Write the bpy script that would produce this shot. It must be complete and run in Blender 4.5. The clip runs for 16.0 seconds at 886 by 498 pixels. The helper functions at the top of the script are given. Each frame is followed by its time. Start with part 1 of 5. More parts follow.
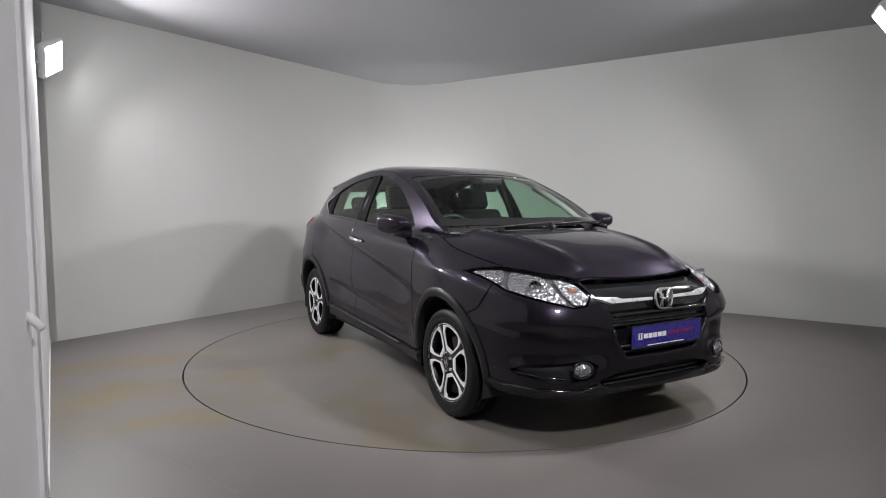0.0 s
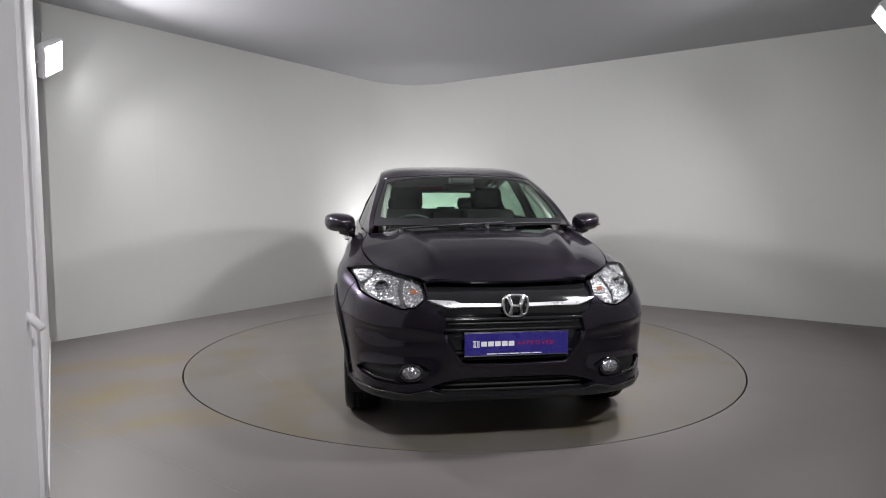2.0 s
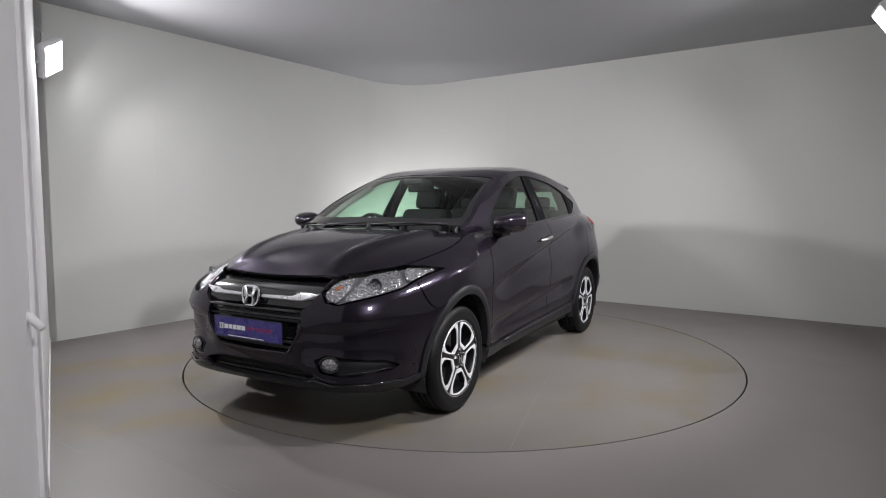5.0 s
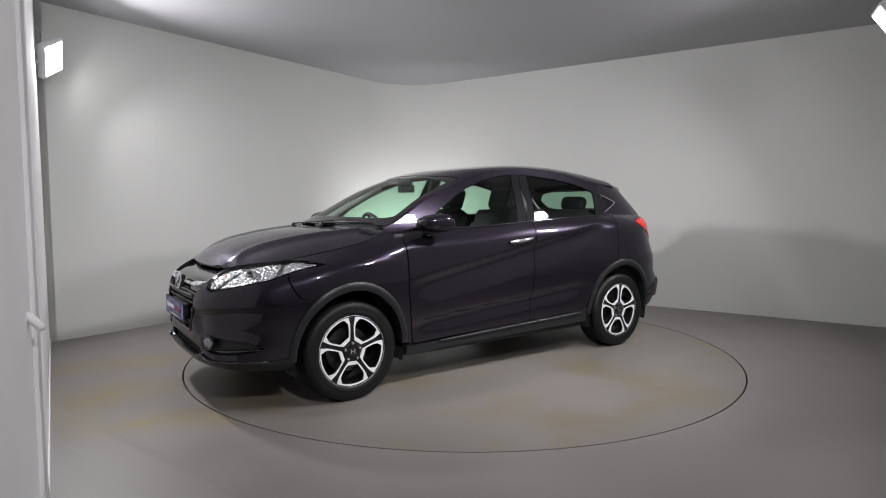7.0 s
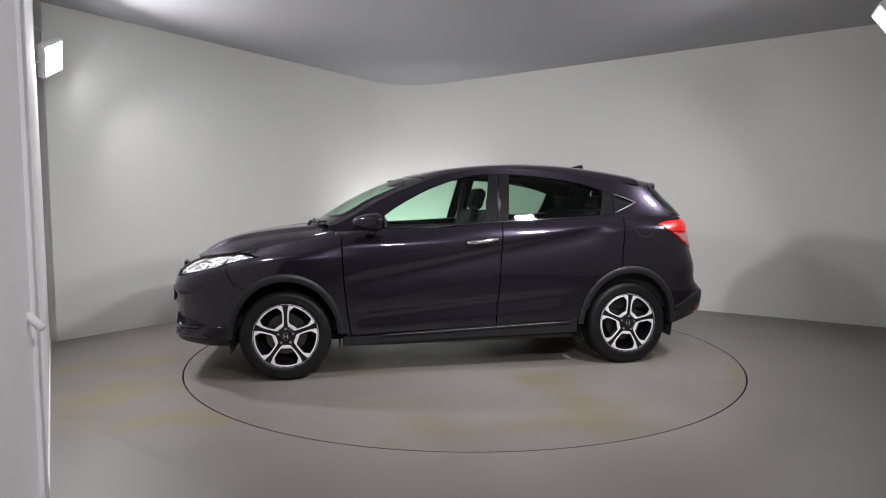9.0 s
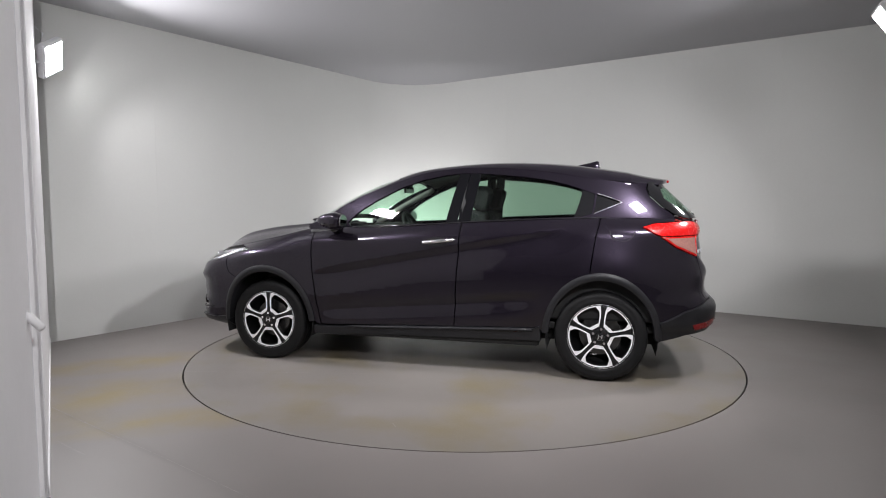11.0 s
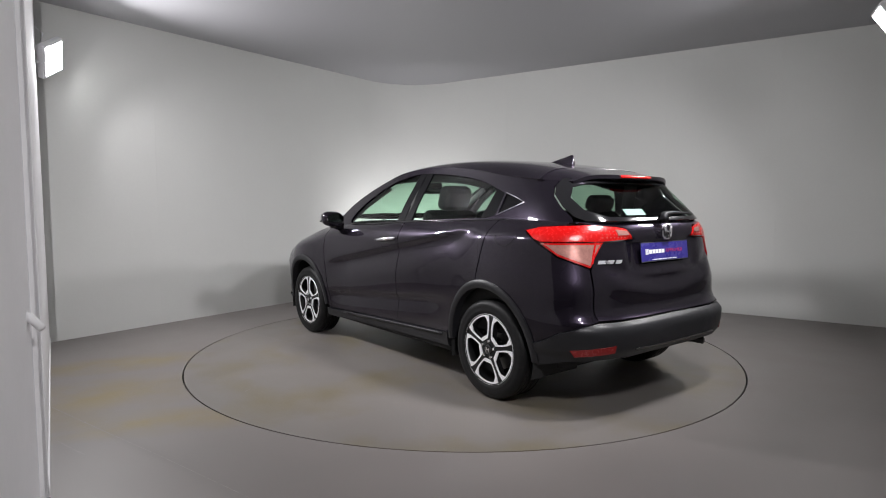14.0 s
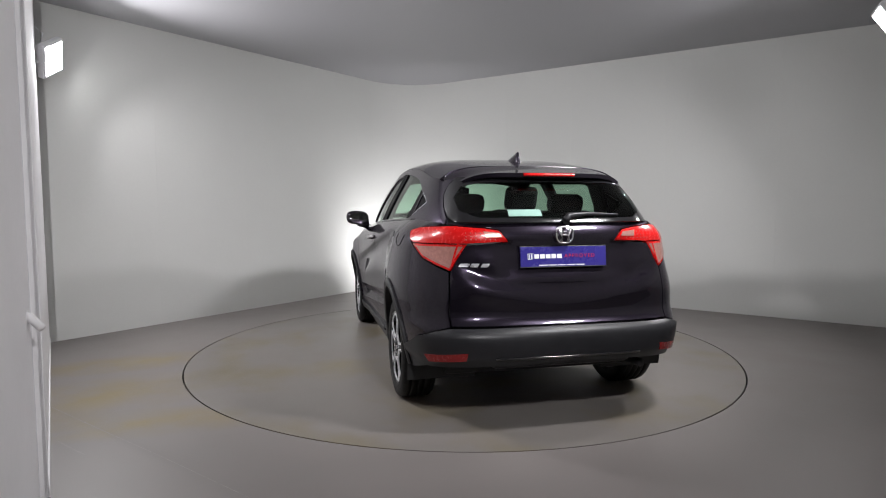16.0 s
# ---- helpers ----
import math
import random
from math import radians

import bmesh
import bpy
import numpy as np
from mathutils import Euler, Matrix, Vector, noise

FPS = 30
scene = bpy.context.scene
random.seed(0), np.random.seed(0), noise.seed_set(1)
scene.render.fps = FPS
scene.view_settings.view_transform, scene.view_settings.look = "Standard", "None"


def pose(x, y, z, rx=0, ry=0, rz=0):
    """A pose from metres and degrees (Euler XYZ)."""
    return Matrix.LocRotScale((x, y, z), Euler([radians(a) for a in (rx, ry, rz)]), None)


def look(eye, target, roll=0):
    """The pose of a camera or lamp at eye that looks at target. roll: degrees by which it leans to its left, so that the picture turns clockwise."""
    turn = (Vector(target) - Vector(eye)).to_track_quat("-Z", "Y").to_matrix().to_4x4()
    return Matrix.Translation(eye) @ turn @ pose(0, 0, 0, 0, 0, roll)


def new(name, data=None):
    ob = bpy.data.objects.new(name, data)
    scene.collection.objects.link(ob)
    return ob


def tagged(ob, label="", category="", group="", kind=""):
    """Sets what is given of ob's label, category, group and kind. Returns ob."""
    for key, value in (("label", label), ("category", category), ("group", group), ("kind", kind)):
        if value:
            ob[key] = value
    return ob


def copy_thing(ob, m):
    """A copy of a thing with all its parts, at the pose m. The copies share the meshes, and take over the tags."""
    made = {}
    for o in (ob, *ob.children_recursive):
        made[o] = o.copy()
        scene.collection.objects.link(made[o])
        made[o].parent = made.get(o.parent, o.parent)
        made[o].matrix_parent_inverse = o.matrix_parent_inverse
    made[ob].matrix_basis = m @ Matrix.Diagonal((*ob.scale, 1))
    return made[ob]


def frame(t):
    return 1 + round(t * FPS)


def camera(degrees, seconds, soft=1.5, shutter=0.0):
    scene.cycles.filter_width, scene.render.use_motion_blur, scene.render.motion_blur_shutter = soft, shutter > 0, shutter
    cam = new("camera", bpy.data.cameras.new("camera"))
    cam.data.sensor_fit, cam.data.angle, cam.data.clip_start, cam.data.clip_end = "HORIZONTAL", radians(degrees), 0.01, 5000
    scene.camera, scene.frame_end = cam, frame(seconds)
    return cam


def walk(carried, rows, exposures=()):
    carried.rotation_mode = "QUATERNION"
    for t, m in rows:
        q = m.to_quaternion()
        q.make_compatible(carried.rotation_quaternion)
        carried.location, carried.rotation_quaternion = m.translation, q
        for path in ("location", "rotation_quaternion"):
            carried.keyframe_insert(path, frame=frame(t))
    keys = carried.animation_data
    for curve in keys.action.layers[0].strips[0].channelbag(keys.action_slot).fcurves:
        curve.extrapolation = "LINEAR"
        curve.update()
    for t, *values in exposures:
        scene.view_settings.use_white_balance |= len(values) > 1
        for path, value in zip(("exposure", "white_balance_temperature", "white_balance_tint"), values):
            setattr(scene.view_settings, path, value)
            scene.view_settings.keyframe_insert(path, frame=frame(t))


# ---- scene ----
from mathutils.geometry import delaunay_2d_cdt

# Camera: fixed on a stand, about 1.25 m high, in front of the turntable.
cam = camera(72.58, 16.0, soft=1.0)
EYE, AIM = (0.0, -5.207, 1.254), (-0.150, -0.223, 0.880)
walk(cam, [(0.0, look(EYE, AIM, -0.06)), (16.0, look(EYE, AIM, -0.06))],
     exposures=[(0.0, 0.13), (1.5, 0.25), (2.5, 0.21), (5.0, 0.14), (8.0, 0.13), (11.5, 0.26), (14.0, 0.05), (16.0, 0.08)])

# ---- light ----
world = bpy.data.worlds.new("studio_world")
scene.world = world
world.use_nodes = True
world.node_tree.nodes["Background"].inputs[0].default_value = (0.5, 0.5, 0.5, 1)
world.node_tree.nodes["Background"].inputs[1].default_value = 0.0


def area_lamp(name, eye, target, w, h, watts, colour=(0.99, 0.972, 1.0), spread=118):
    data = bpy.data.lights.new(name, "AREA")
    data.shape, data.size, data.size_y = "RECTANGLE", w, h
    data.energy, data.color, data.spread = watts, colour, radians(spread)
    ob = new(name, data)
    ob.matrix_world = look(eye, target)
    return ob


# Flood lamps: position, aim, size, watts. "back" is an added fill for the bounce behind the camera.
FLOODS = {
    "left": ((-3.509, -0.008, 2.503), (1.9, -0.15, 0.35), 0.225, 0.25, 60),
    "right": ((3.264, -0.359, 2.638), (0.35, 0.60, 0.50), 0.215, 0.23, 31),
    "front": ((1.65, -2.10, 2.70), (0.0, -0.5, 0.4), 0.30, 0.26, 25),
    "back": ((0.75, -4.75, 2.84), (0.0, -1.2, 0.5), 0.30, 0.26, 25),
    "near": ((-2.10, -1.75, 2.76), (0.4, -0.3, 0.5), 0.30, 0.26, 8),
    "corner": ((-0.66, 2.95, 0.40), (-0.85, 4.2, 0.85), 0.26, 0.25, 18.5),
}
for key, (eye, aim, w, h, watts) in FLOODS.items():
    away = (Vector(aim) - Vector(eye)).normalized() * 0.03
    area_lamp("flood_light_" + key, Vector(eye) + away, Vector(aim), w, h, watts, spread={"corner": 175, "front": 90, "near": 84, "back": 105, "left": 145}.get(key, 125))


# ---- materials ----
def material(name, colour, rough=0.5, metal=0.0, var=0.08, scale=6.0, fine=90.0, bump=0.05, coat=0.0,
             tint=None, emit=0.0, rvar=0.08, **extra):
    """Principled surface with colour and roughness varied at two scales and a fine relief."""
    m = bpy.data.materials.new(name)
    m.use_nodes = True
    nt = m.node_tree
    b = nt.nodes["Principled BSDF"]
    tc = nt.nodes.new("ShaderNodeTexCoord")
    big, small = nt.nodes.new("ShaderNodeTexNoise"), nt.nodes.new("ShaderNodeTexNoise")
    big.inputs["Scale"].default_value, small.inputs["Scale"].default_value = scale, fine
    big.inputs["Detail"].default_value, small.inputs["Detail"].default_value = 4, 3
    for n in (big, small):
        nt.links.new(tc.outputs["Object"], n.inputs["Vector"])
    mixf = nt.nodes.new("ShaderNodeMath")
    mixf.operation = "MULTIPLY_ADD"
    nt.links.new(small.outputs["Fac"], mixf.inputs[0])
    mixf.inputs[1].default_value = 0.35
    nt.links.new(big.outputs["Fac"], mixf.inputs[2])
    ramp = nt.nodes.new("ShaderNodeValToRGB")
    lo = [max(0.0, c * (1 - var)) for c in colour]
    hi = [min(1.0, c * (1 + var)) for c in (tint or colour)]
    ramp.color_ramp.elements[0].color, ramp.color_ramp.elements[1].color = (*lo, 1), (*hi, 1)
    ramp.color_ramp.elements[0].position, ramp.color_ramp.elements[1].position = 0.4, 0.95
    nt.links.new(mixf.outputs[0], ramp.inputs[0])
    nt.links.new(ramp.outputs[0], b.inputs["Base Color"])
    rr = nt.nodes.new("ShaderNodeMapRange")
    rr.inputs[1].default_value, rr.inputs[2].default_value = 0.35, 1.0
    rr.inputs[3].default_value, rr.inputs[4].default_value = max(0.0, rough - rvar), min(1.0, rough + rvar)
    nt.links.new(mixf.outputs[0], rr.inputs[0])
    nt.links.new(rr.outputs[0], b.inputs["Roughness"])
    if bump:
        bp = nt.nodes.new("ShaderNodeBump")
        bp.inputs["Strength"].default_value, bp.inputs["Distance"].default_value = bump, 0.002
        nt.links.new(small.outputs["Fac"], bp.inputs["Height"])
        nt.links.new(bp.outputs[0], b.inputs["Normal"])
    b.inputs["Metallic"].default_value = metal
    b.inputs["Coat Weight"].default_value = coat
    b.inputs["Coat Roughness"].default_value = 0.03
    if emit:
        b.inputs["Emission Color"].default_value = (1, 1, 1, 1)
        b.inputs["Emission Strength"].default_value = emit
    for k, v in extra.items():
        b.inputs[k.replace("_", " ")].default_value = v
    return m


M_WALL = material("wall_paint", (0.60, 0.605, 0.585), 0.75, var=0.03, scale=0.8, fine=40, bump=0.03)
M_CEIL = material("ceiling_membrane", (0.40, 0.40, 0.42), 0.55, var=0.04, scale=0.5, fine=30, bump=0.02)
M_DOORW = material("white_door", (0.86, 0.85, 0.86), 0.85, var=0.03, scale=2, fine=30, bump=0.03, Specular_IOR_Level=0.15)
M_LED = material("led_glass", (1, 1, 1), 0.2, emit=30.0, bump=0)
M_LAMP = material("lamp_white_casting", (0.7, 0.7, 0.72), 0.4, var=0.04)
M_RUBBER = material("black_rubber", (0.013, 0.013, 0.0135), 0.75, var=0.25, scale=14, fine=200, bump=0.2)


def floor_material(name, base, stain, stain_scale, spec, seed, spots=()):
    m = material(name, base, 0.46, var=0.09, scale=1.6, fine=60, bump=0.03, rvar=0.10)
    nt = m.node_tree
    b = nt.nodes["Principled BSDF"]
    ramp = b.inputs["Base Color"].links[0].from_socket
    tc = nt.nodes.new("ShaderNodeTexCoord")
    mp = nt.nodes.new("ShaderNodeMapping")
    mp.inputs["Location"].default_value = (seed, seed * 2, 0)
    st = nt.nodes.new("ShaderNodeTexNoise")
    st.inputs["Scale"].default_value, st.inputs["Detail"].default_value = stain_scale, 5
    cr = nt.nodes.new("ShaderNodeValToRGB")
    cr.color_ramp.elements[0].position, cr.color_ramp.elements[1].position = 0.48, 0.70
    mx = nt.nodes.new("ShaderNodeMix")
    mx.data_type, mx.blend_type = "RGBA", "MIX"
    nt.links.new(tc.outputs["Object"], mp.inputs[0])
    nt.links.new(mp.outputs[0], st.inputs["Vector"])
    nt.links.new(st.outputs["Fac"], cr.inputs[0])
    if spots:
        # stains gather in a few worn streaks
        total = None
        for x, y, along, across, turn in spots:
            m2, gr = nt.nodes.new("ShaderNodeMapping"), nt.nodes.new("ShaderNodeTexGradient")
            m2.vector_type, gr.gradient_type = "TEXTURE", "SPHERICAL"
            m2.inputs["Location"].default_value, m2.inputs["Scale"].default_value = (x, y, 0), (along, across, 1)
            m2.inputs["Rotation"].default_value = (0, 0, radians(turn))
            nt.links.new(tc.outputs["Object"], m2.inputs[0])
            nt.links.new(m2.outputs[0], gr.inputs[0])
            if total is None:
                total = gr.outputs["Fac"]
            else:
                add = nt.nodes.new("ShaderNodeMath")
                add.operation = "ADD"
                nt.links.new(total, add.inputs[0])
                nt.links.new(gr.outputs["Fac"], add.inputs[1])
                total = add.outputs[0]
        mu = nt.nodes.new("ShaderNodeMath")
        mu.operation = "MULTIPLY"
        nt.links.new(total, mu.inputs[0])
        nt.links.new(cr.outputs[0], mu.inputs[1])
        cr.color_ramp.elements[0].position, cr.color_ramp.elements[1].position = 0.25, 0.60
        nt.links.new(mu.outputs[0], mx.inputs["Factor"])
    else:
        nt.links.new(cr.outputs[0], mx.inputs["Factor"])
    nt.links.new(ramp, mx.inputs[6])
    mx.inputs[7].default_value = (*stain, 1)
    nt.links.new(mx.outputs[2], b.inputs["Base Color"])
    b.inputs["Specular IOR Level"].default_value = spec
    return m


M_FLOOR = floor_material("floor_vinyl", (0.166, 0.150, 0.144), (0.190, 0.145, 0.058), 3.2, 0.42, 3.1,
                        [(-2.65, -0.60, 0.85, 0.30, 27), (-1.80, -1.86, 0.90, 0.28, 15), (-2.35, -1.40, 0.8, 0.5, 30)])
M_TABLE = floor_material("turntable_vinyl", (0.160, 0.146, 0.136), (0.150, 0.127, 0.085), 1.6, 0.42, 7.7)


M_PAINT = material("dark_purple_pearl_paint", (0.0128, 0.0102, 0.0161), 0.27, metal=0.55, var=0.10, scale=300, fine=900, bump=0.0, coat=0.85, rvar=0.02, Specular_IOR_Level=0.22, Specular_Tint=(0.45, 0.38, 0.52, 1))
M_CLAD = material("black_grained_plastic", (0.0135, 0.0135, 0.0155), 0.40, var=0.12, scale=20, fine=700, bump=0.10, Specular_IOR_Level=0.32)
M_GLOSSB = material("gloss_black_trim", (0.008, 0.008, 0.009), 0.12, var=0.1, scale=30, bump=0.0, coat=0.5, rvar=0.02)
M_SATIN = material("satin_black_pillar", (0.004, 0.004, 0.005), 0.50, var=0.08, scale=30, fine=500, bump=0.03, Specular_IOR_Level=0.04)
M_TRIM = material("dark_interior_trim", (0.009, 0.009, 0.0095), 0.62, var=0.15, scale=30, fine=500, bump=0.12)
M_CLOTH = material("black_seat_cloth", (0.010, 0.010, 0.011), 0.9, var=0.2, scale=60, fine=900, bump=0.3)
M_LINER = material("grey_headlining", (0.30, 0.29, 0.28), 0.95, var=0.05, scale=30, fine=600, bump=0.1)
M_CHROME = material("chrome", (0.80, 0.80, 0.82), 0.18, metal=1.0, var=0.04, scale=20, bump=0.0, rvar=0.03)
M_MIRROR = material("mirror_glass", (0.55, 0.56, 0.57), 0.05, metal=1.0, var=0.02, scale=20, bump=0.0, rvar=0.01)
M_SILVER = material("machined_alloy", (0.90, 0.90, 0.92), 0.32, metal=0.35, var=0.05, scale=20, fine=600, bump=0.02, rvar=0.04)
M_BAR = material("brushed_silver_bar", (0.66, 0.66, 0.69), 0.30, metal=0.6, var=0.05, scale=20, fine=600, bump=0.02)
M_DISC = material("brake_disc_iron", (0.10, 0.098, 0.095), 0.38, metal=1.0, var=0.2, scale=30, fine=300, bump=0.1)
M_TYRE = material("tyre_rubber", (0.0065, 0.0065, 0.007), 0.50, var=0.25, scale=20, fine=400, bump=0.25, Specular_IOR_Level=0.22)
M_PLATE = material("blue_plate", (0.028, 0.022, 0.19), 0.28, var=0.04, scale=10, bump=0.0, coat=0.3)
M_WHITE = material("white_print", (0.78, 0.78, 0.80), 0.4, var=0.02, bump=0)
M_REDT = material("red_print", (0.42, 0.012, 0.06), 0.4, var=0.02, bump=0)
M_AMBER = material("amber_lens", (0.22, 0.085, 0.045), 0.15, var=0.1, scale=80, bump=0.05, coat=0.5)
M_STICK = material("pale_sticker", (0.36, 0.45, 0.46), 0.5, var=0.08, scale=20, bump=0)


def lens_material(name, colour, cell, metal, rough, depth, coat=1.0):
    """A lamp lens or reflector with a fine pattern of facets under a clear coat."""
    m = material(name, colour, rough, metal=metal, var=0.18, scale=60, fine=200, bump=0.0, coat=coat)
    nt = m.node_tree
    b = nt.nodes["Principled BSDF"]
    tc, v = nt.nodes.new("ShaderNodeTexCoord"), nt.nodes.new("ShaderNodeTexVoronoi")
    v.inputs["Scale"].default_value = cell
    bp = nt.nodes.new("ShaderNodeBump")
    bp.inputs["Strength"].default_value, bp.inputs["Distance"].default_value = depth, 0.01
    nt.links.new(tc.outputs["Object"], v.inputs["Vector"])
    nt.links.new(v.outputs["Distance"], bp.inputs["Height"])
    nt.links.new(bp.outputs[0], b.inputs["Normal"])
    return m


M_RED = lens_material("red_lamp_lens", (0.46, 0.003, 0.003), 70, 0.0, 0.25, 0.07, 0.2)
M_REDR = lens_material("dark_red_reflector", (0.18, 0.006, 0.006), 120, 0.0, 0.25, 0.06, 0.4)
M_PINK = lens_material("pale_rose_lamp_lens", (0.44, 0.21, 0.18), 140, 0.45, 0.2, 0.10, 0.4)
M_WBLACK = material("black_wheel_paint", (0.0055, 0.0055, 0.006), 0.38, var=0.1, scale=30, bump=0.0, Specular_IOR_Level=0.35)
M_HOUSE = material("lamp_housing_grey", (0.19, 0.19, 0.20), 0.33, metal=0.6, var=0.1, scale=30, bump=0.0)
M_REFL = lens_material("headlamp_reflector", (0.33, 0.33, 0.35), 55, 0.75, 0.27, 0.8, 0.0)


def glass_material(name, tint, gloss, slant=0.9):
    """A thin pane: clear and tinted straight through, mirror-like at a slant."""
    m = bpy.data.materials.new(name)
    m.use_nodes = True
    nt = m.node_tree
    nt.nodes.remove(nt.nodes["Principled BSDF"])
    out = nt.nodes["Material Output"]
    tr, gl = nt.nodes.new("ShaderNodeBsdfTransparent"), nt.nodes.new("ShaderNodeBsdfGlossy")
    fr, mx = nt.nodes.new("ShaderNodeLayerWeight"), nt.nodes.new("ShaderNodeMixShader")
    pw, ad = nt.nodes.new("ShaderNodeMath"), nt.nodes.new("ShaderNodeMath")
    pw.operation, ad.operation = "POWER", "MULTIPLY_ADD"
    pw.inputs[1].default_value, ad.inputs[1].default_value, ad.inputs[2].default_value = 5.0, slant, gloss
    tr.inputs[0].default_value = (*tint, 1)
    gl.inputs["Roughness"].default_value = 0.02
    fr.inputs["Blend"].default_value = 0.5
    nt.links.new(fr.outputs["Facing"], pw.inputs[0])
    nt.links.new(pw.outputs[0], ad.inputs[0])
    nt.links.new(ad.outputs[0], mx.inputs[0])
    nt.links.new(tr.outputs[0], mx.inputs[1])
    nt.links.new(gl.outputs[0], mx.inputs[2])
    nt.links.new(mx.outputs[0], out.inputs["Surface"])
    return m


M_GLASS = glass_material("green_tinted_glass", (0.62, 0.79, 0.68), 0.05)
M_GLASSD = glass_material("dark_green_tinted_glass", (0.60, 0.77, 0.66), 0.05)
M_LENS = glass_material("clear_lens", (0.97, 0.97, 0.97), 0.03, 0.25)


# ---- mesh helpers ----
def link_mesh(name, bm, mat, parent=None, smooth=False):
    me = bpy.data.meshes.new(name)
    bm.to_mesh(me)
    bm.free()
    me.materials.append(mat)
    if smooth:
        me.polygons.foreach_set("use_smooth", [True] * len(me.polygons))
    ob = new(name, me)
    if parent:
        ob.parent = parent
    return ob


def part(name, bm, mat, parent, label="", smooth=False):
    ob = link_mesh(name, bm, mat, parent, smooth)
    return tagged(ob, label) if label else ob


def box(bm, lo, hi, bevel=0.0, m=None):
    """An axis-aligned box from corner lo to corner hi, bevelled, moved by m."""
    lo, hi = Vector(lo), Vector(hi)
    r = bmesh.ops.create_cube(bm, size=1.0, matrix=Matrix.Translation((lo + hi) / 2) @ Matrix.Diagonal((*(hi - lo), 1)))
    vs = r["verts"]
    if bevel:
        es = list({e for v in vs for e in v.link_edges})
        r = bmesh.ops.bevel(bm, geom=es, offset=bevel, segments=2, affect="EDGES", profile=0.5)
        vs = list({v for f in r["faces"] for v in f.verts} | {v for v in vs if v.is_valid})
    if m is not None:
        bmesh.ops.transform(bm, matrix=m, verts=vs)
    return bm


def boxed(lo, hi, bevel=0.0, m=None):
    return box(bmesh.new(), lo, hi, bevel, m)


def prism(points, z0, z1):
    """An upright prism over a plan outline."""
    bm = bmesh.new()
    a = [bm.verts.new((x, y, z0)) for x, y in points]
    b = [bm.verts.new((x, y, z1)) for x, y in points]
    n = len(points)
    for i in range(n):
        bm.faces.new((a[i], a[(i + 1) % n], b[(i + 1) % n], b[i]))
    bm.faces.new(a[::-1])
    bm.faces.new(b)
    bmesh.ops.recalc_face_normals(bm, faces=bm.faces)
    return bm


def tube(bm, pts, r, seg=8, closed=False):
    """A round bar along a list of points."""
    pts = [Vector(p) for p in pts]
    n = len(pts)
    rings = []
    for i, p in enumerate(pts):
        a = pts[(i - 1) % n] if closed or i else pts[0]
        b = pts[(i + 1) % n] if closed or i < n - 1 else pts[-1]
        q = (b - a).to_track_quat("Z", "Y").to_matrix()
        rr = r[i] if isinstance(r, (list, tuple)) else r
        rings.append([bm.verts.new(p + q @ Vector((rr * math.cos(2 * math.pi * k / seg), rr * math.sin(2 * math.pi * k / seg), 0))) for k in range(seg)])
    for i in range(n if closed else n - 1):
        c, d = rings[i], rings[(i + 1) % n]
        for k in range(seg):
            bm.faces.new((c[k], c[(k + 1) % seg], d[(k + 1) % seg], d[k]))
    if not closed:
        bm.faces.new(rings[0][::-1])
        bm.faces.new(rings[-1])
    return bm


# ---- the studio ----
H = 3.03                                   # ceiling height
RT = 2.232                                 # turntable radius
CORNER = Vector((-0.889, 4.27))
ALONG_R = Vector((0.8425, -0.5387))        # from the corner along one wall
ALONG_L = Vector((-0.5621, -0.8271))       # from the corner along the other wall


def build_floor():
    bm = bmesh.new()
    n = 192
    gap = 0.011
    inner, low, outer = [], [], []
    for i in range(n):
        a = 2 * math.pi * i / n
        c, s = math.cos(a), math.sin(a)
        inner.append(bm.verts.new(((RT + gap) * c, (RT + gap) * s, 0)))
        low.append(bm.verts.new(((RT + gap) * c, (RT + gap) * s, -0.08)))
        k = 11.0 / max(abs(c), abs(s))
        outer.append(bm.verts.new((k * c, k * s, 0)))
    for i in range(n):
        j = (i + 1) % n
        bm.faces.new((inner[i], outer[i], outer[j], inner[j]))
        bm.faces.new((low[i], inner[i], inner[j], low[j]))
    ob = link_mesh("floor", bm, M_FLOOR)
    tagged(ob, "smooth grey-brown sheet floor with faint yellow stains", "floor", kind="structure")
    bm = bmesh.new()
    bmesh.ops.create_circle(bm, cap_ends=True, segments=96, radius=RT + 0.1, matrix=Matrix.Translation((0, 0, -0.085)))
    pit = link_mesh("floor_pit", bm, M_RUBBER)
    tagged(pit, "dark pit under the turntable", "floor", kind="structure")


def build_turntable():
    bm = bmesh.new()
    bmesh.ops.create_cone(bm, cap_ends=True, segments=192, radius1=RT, radius2=RT, depth=0.06, matrix=Matrix.Translation((0, 0, -0.03)))
    ob = link_mesh("turntable", bm, M_TABLE)
    return tagged(ob, "round turntable flush with the floor, scuffed grey-brown", "turntable")


